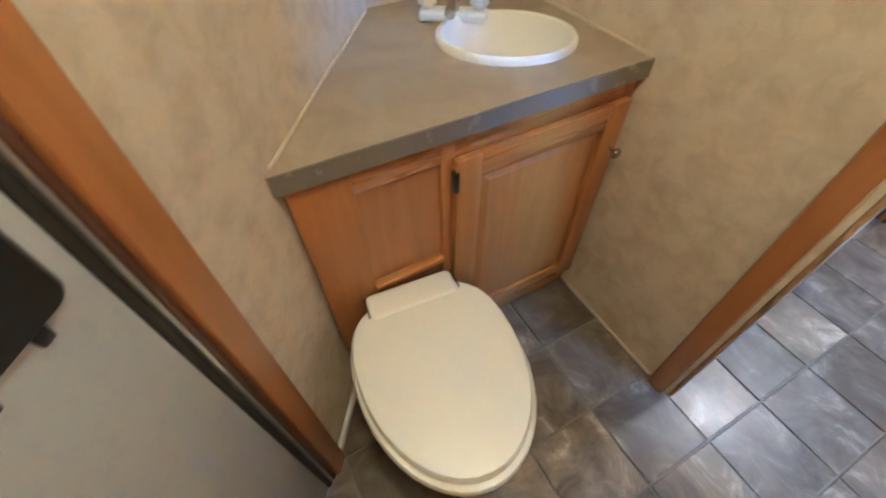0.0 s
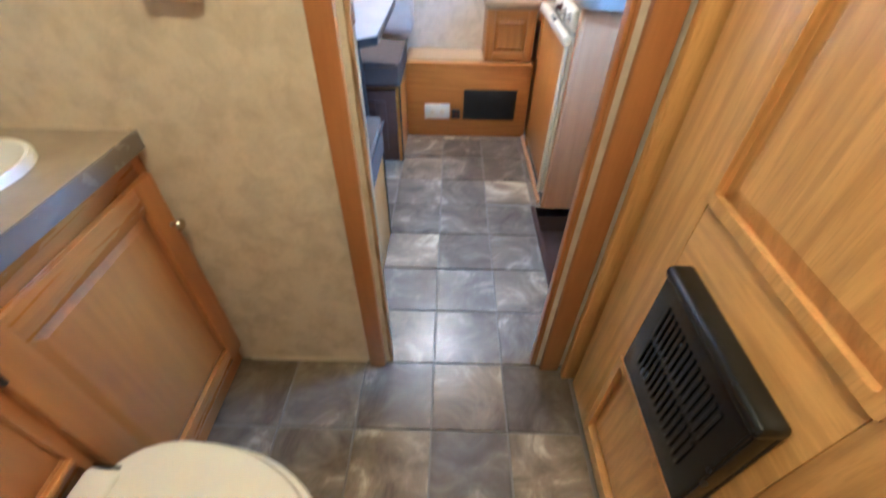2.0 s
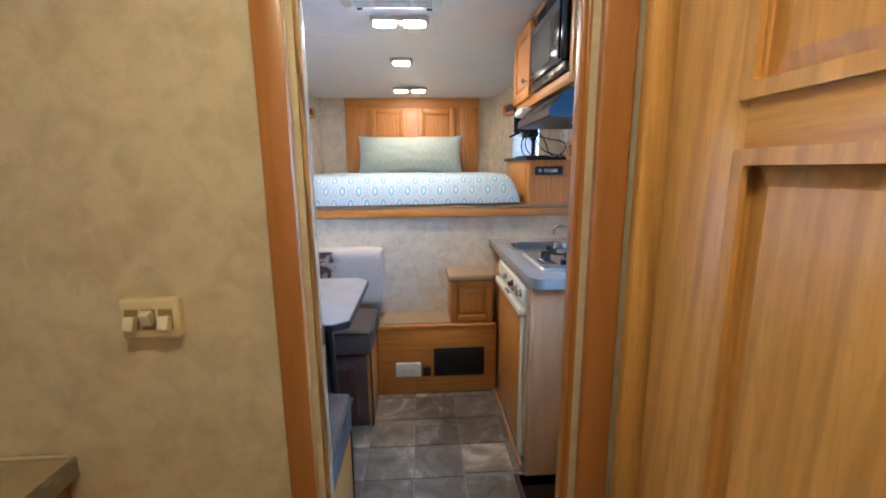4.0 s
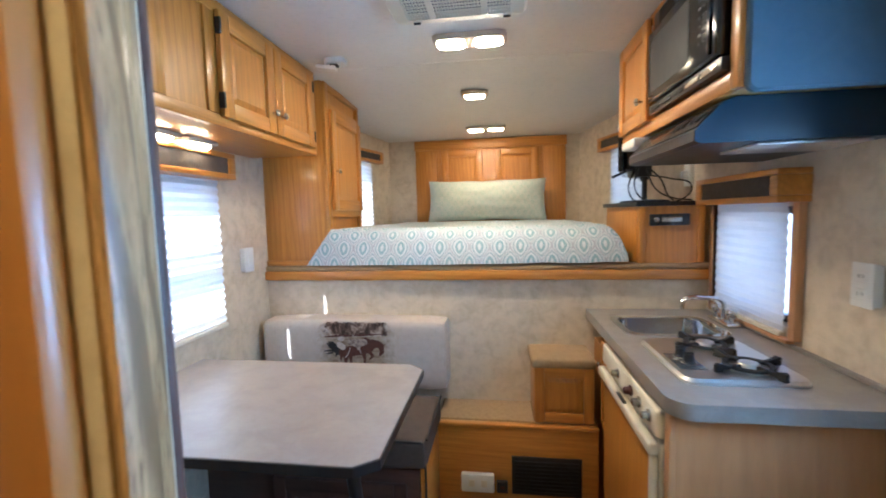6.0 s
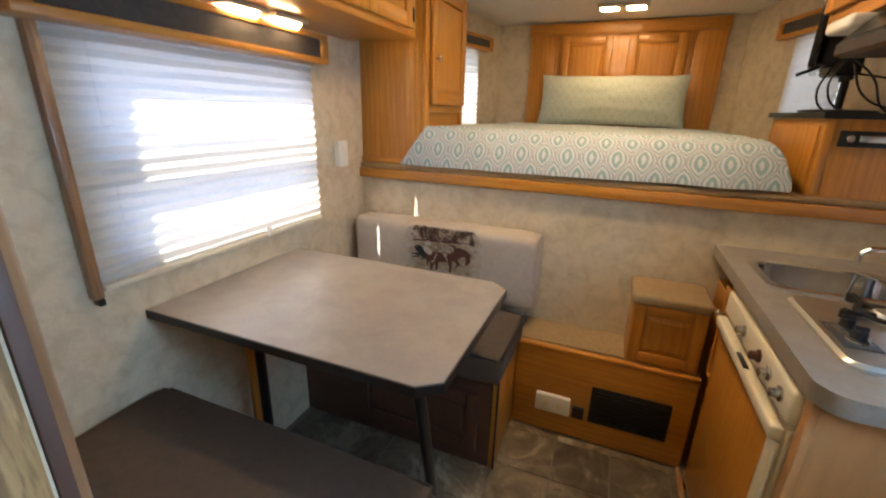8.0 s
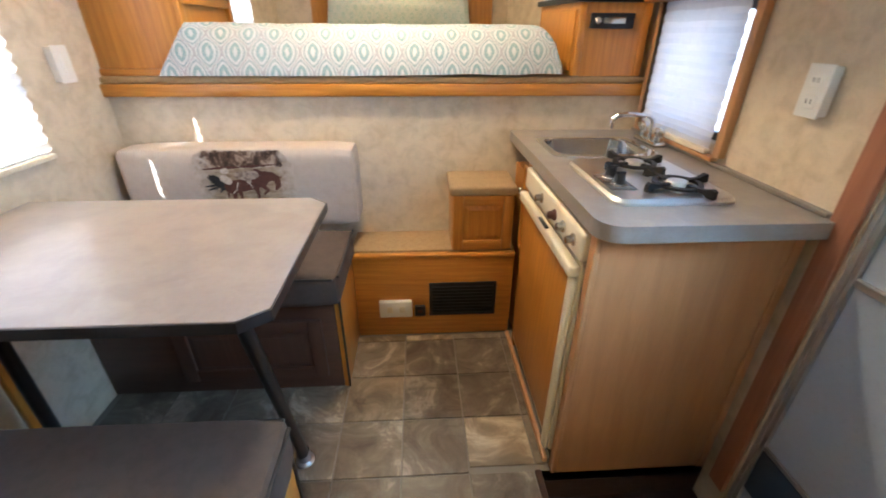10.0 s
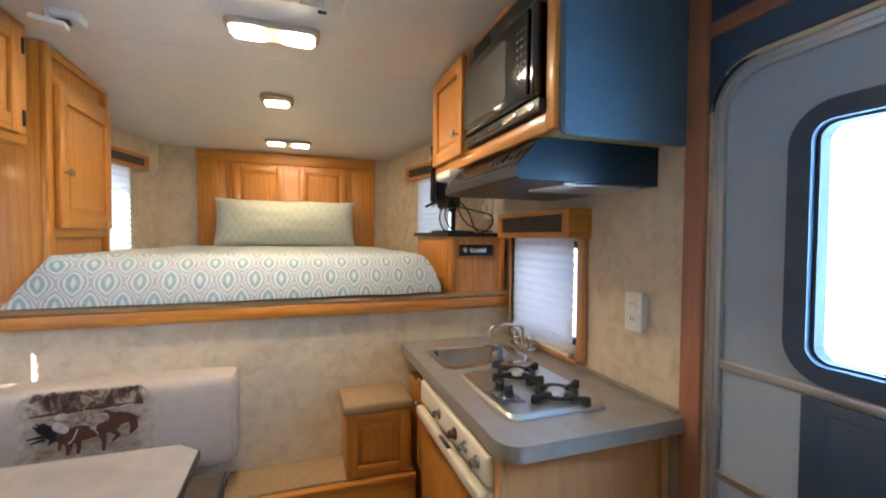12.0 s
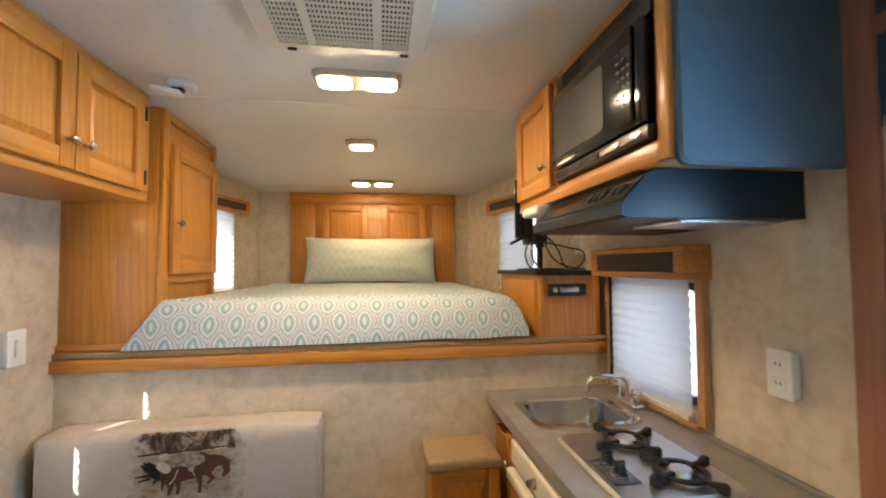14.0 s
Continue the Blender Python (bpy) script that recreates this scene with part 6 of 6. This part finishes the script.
for u, z in ((0.945, 1.028), (0.948, 1.008), (0.992, 1.022), (0.994, 0.98)):
    b = empty_bm()
    lathe(b, [(0.0035, 0), (0.0035, 0.0015), (0.002, 0.0022)], SL @ pose(u, 0.0078, z, -90, 0, 0), 10)
    part("screw", b, nickel, lk)
solo("baseboard", box(empty_bm(), 0.63, 0.824, 0.001, 0.012, 0, 0.03, 0.002, m=SL), white, "white caulked strip at the foot of the slanted wall", "trim", "structure")

# ---- floor tiles ----
P = 0.22
tb = bmesh.new()
box(tb, -P / 2 + 0.0022, P / 2 - 0.0022, -P / 2 + 0.0022, P / 2 - 0.0022, 0, 0.005, 0.0012, 1)
tile_data = finish(tb, "tile", tile_m, False)
fm = world_of(floor).inverted()


def tile(x0, x1, y0, y1):
    """One tile, whole or cut at a wall."""
    full = x1 - x0 > P - 0.001 and y1 - y0 > P - 0.001
    if full:
        data = tile_data
    else:
        t = box(bmesh.new(), -(x1 - x0) / 2 + 0.0022, (x1 - x0) / 2 - 0.0022, -(y1 - y0) / 2 + 0.0022, (y1 - y0) / 2 - 0.0022, 0, 0.005, 0.0012, 1)
        data = finish(t, "tile", tile_m, False)
    ob = new("tile", data)
    ob.parent = floor
    ob.matrix_basis = fm @ Matrix.Translation(((x0 + x1) / 2, (y0 + y1) / 2, -0.005))


for i in range(-4, 8):
    for k in range(-6, 11):
        x0, y0 = 0.409 + i * 0.2215, 1.24 + k * 0.2212
        x1, y1 = x0 + P, y0 + P
        a, d, e = max(x0, XL), max(y0, -0.3), min(y1, 3.05)
        cuts = [(a, min(x1, WELL[0] - 0.02), d, e)]
        if x1 > WELL[0] - 0.02 and e > WELL[3] + 0.02:
            cuts = [(a, min(x1, 1.336), max(d, WELL[3] + 0.02), e)]
            if d < WELL[3] + 0.02:
                cuts.append((a, min(x1, WELL[0] - 0.02), d, WELL[3] + 0.02))
        for a, c, d, e in cuts:
            if c - a > 0.03 and e - d > 0.03 and SL.inverted() @ Vector(((a + c) / 2, (d + e) / 2, 0)) is not None:
                if (SL.inverted() @ Vector((c, e, 0))).y > 0.0:
                    tile(a, c, d, e)
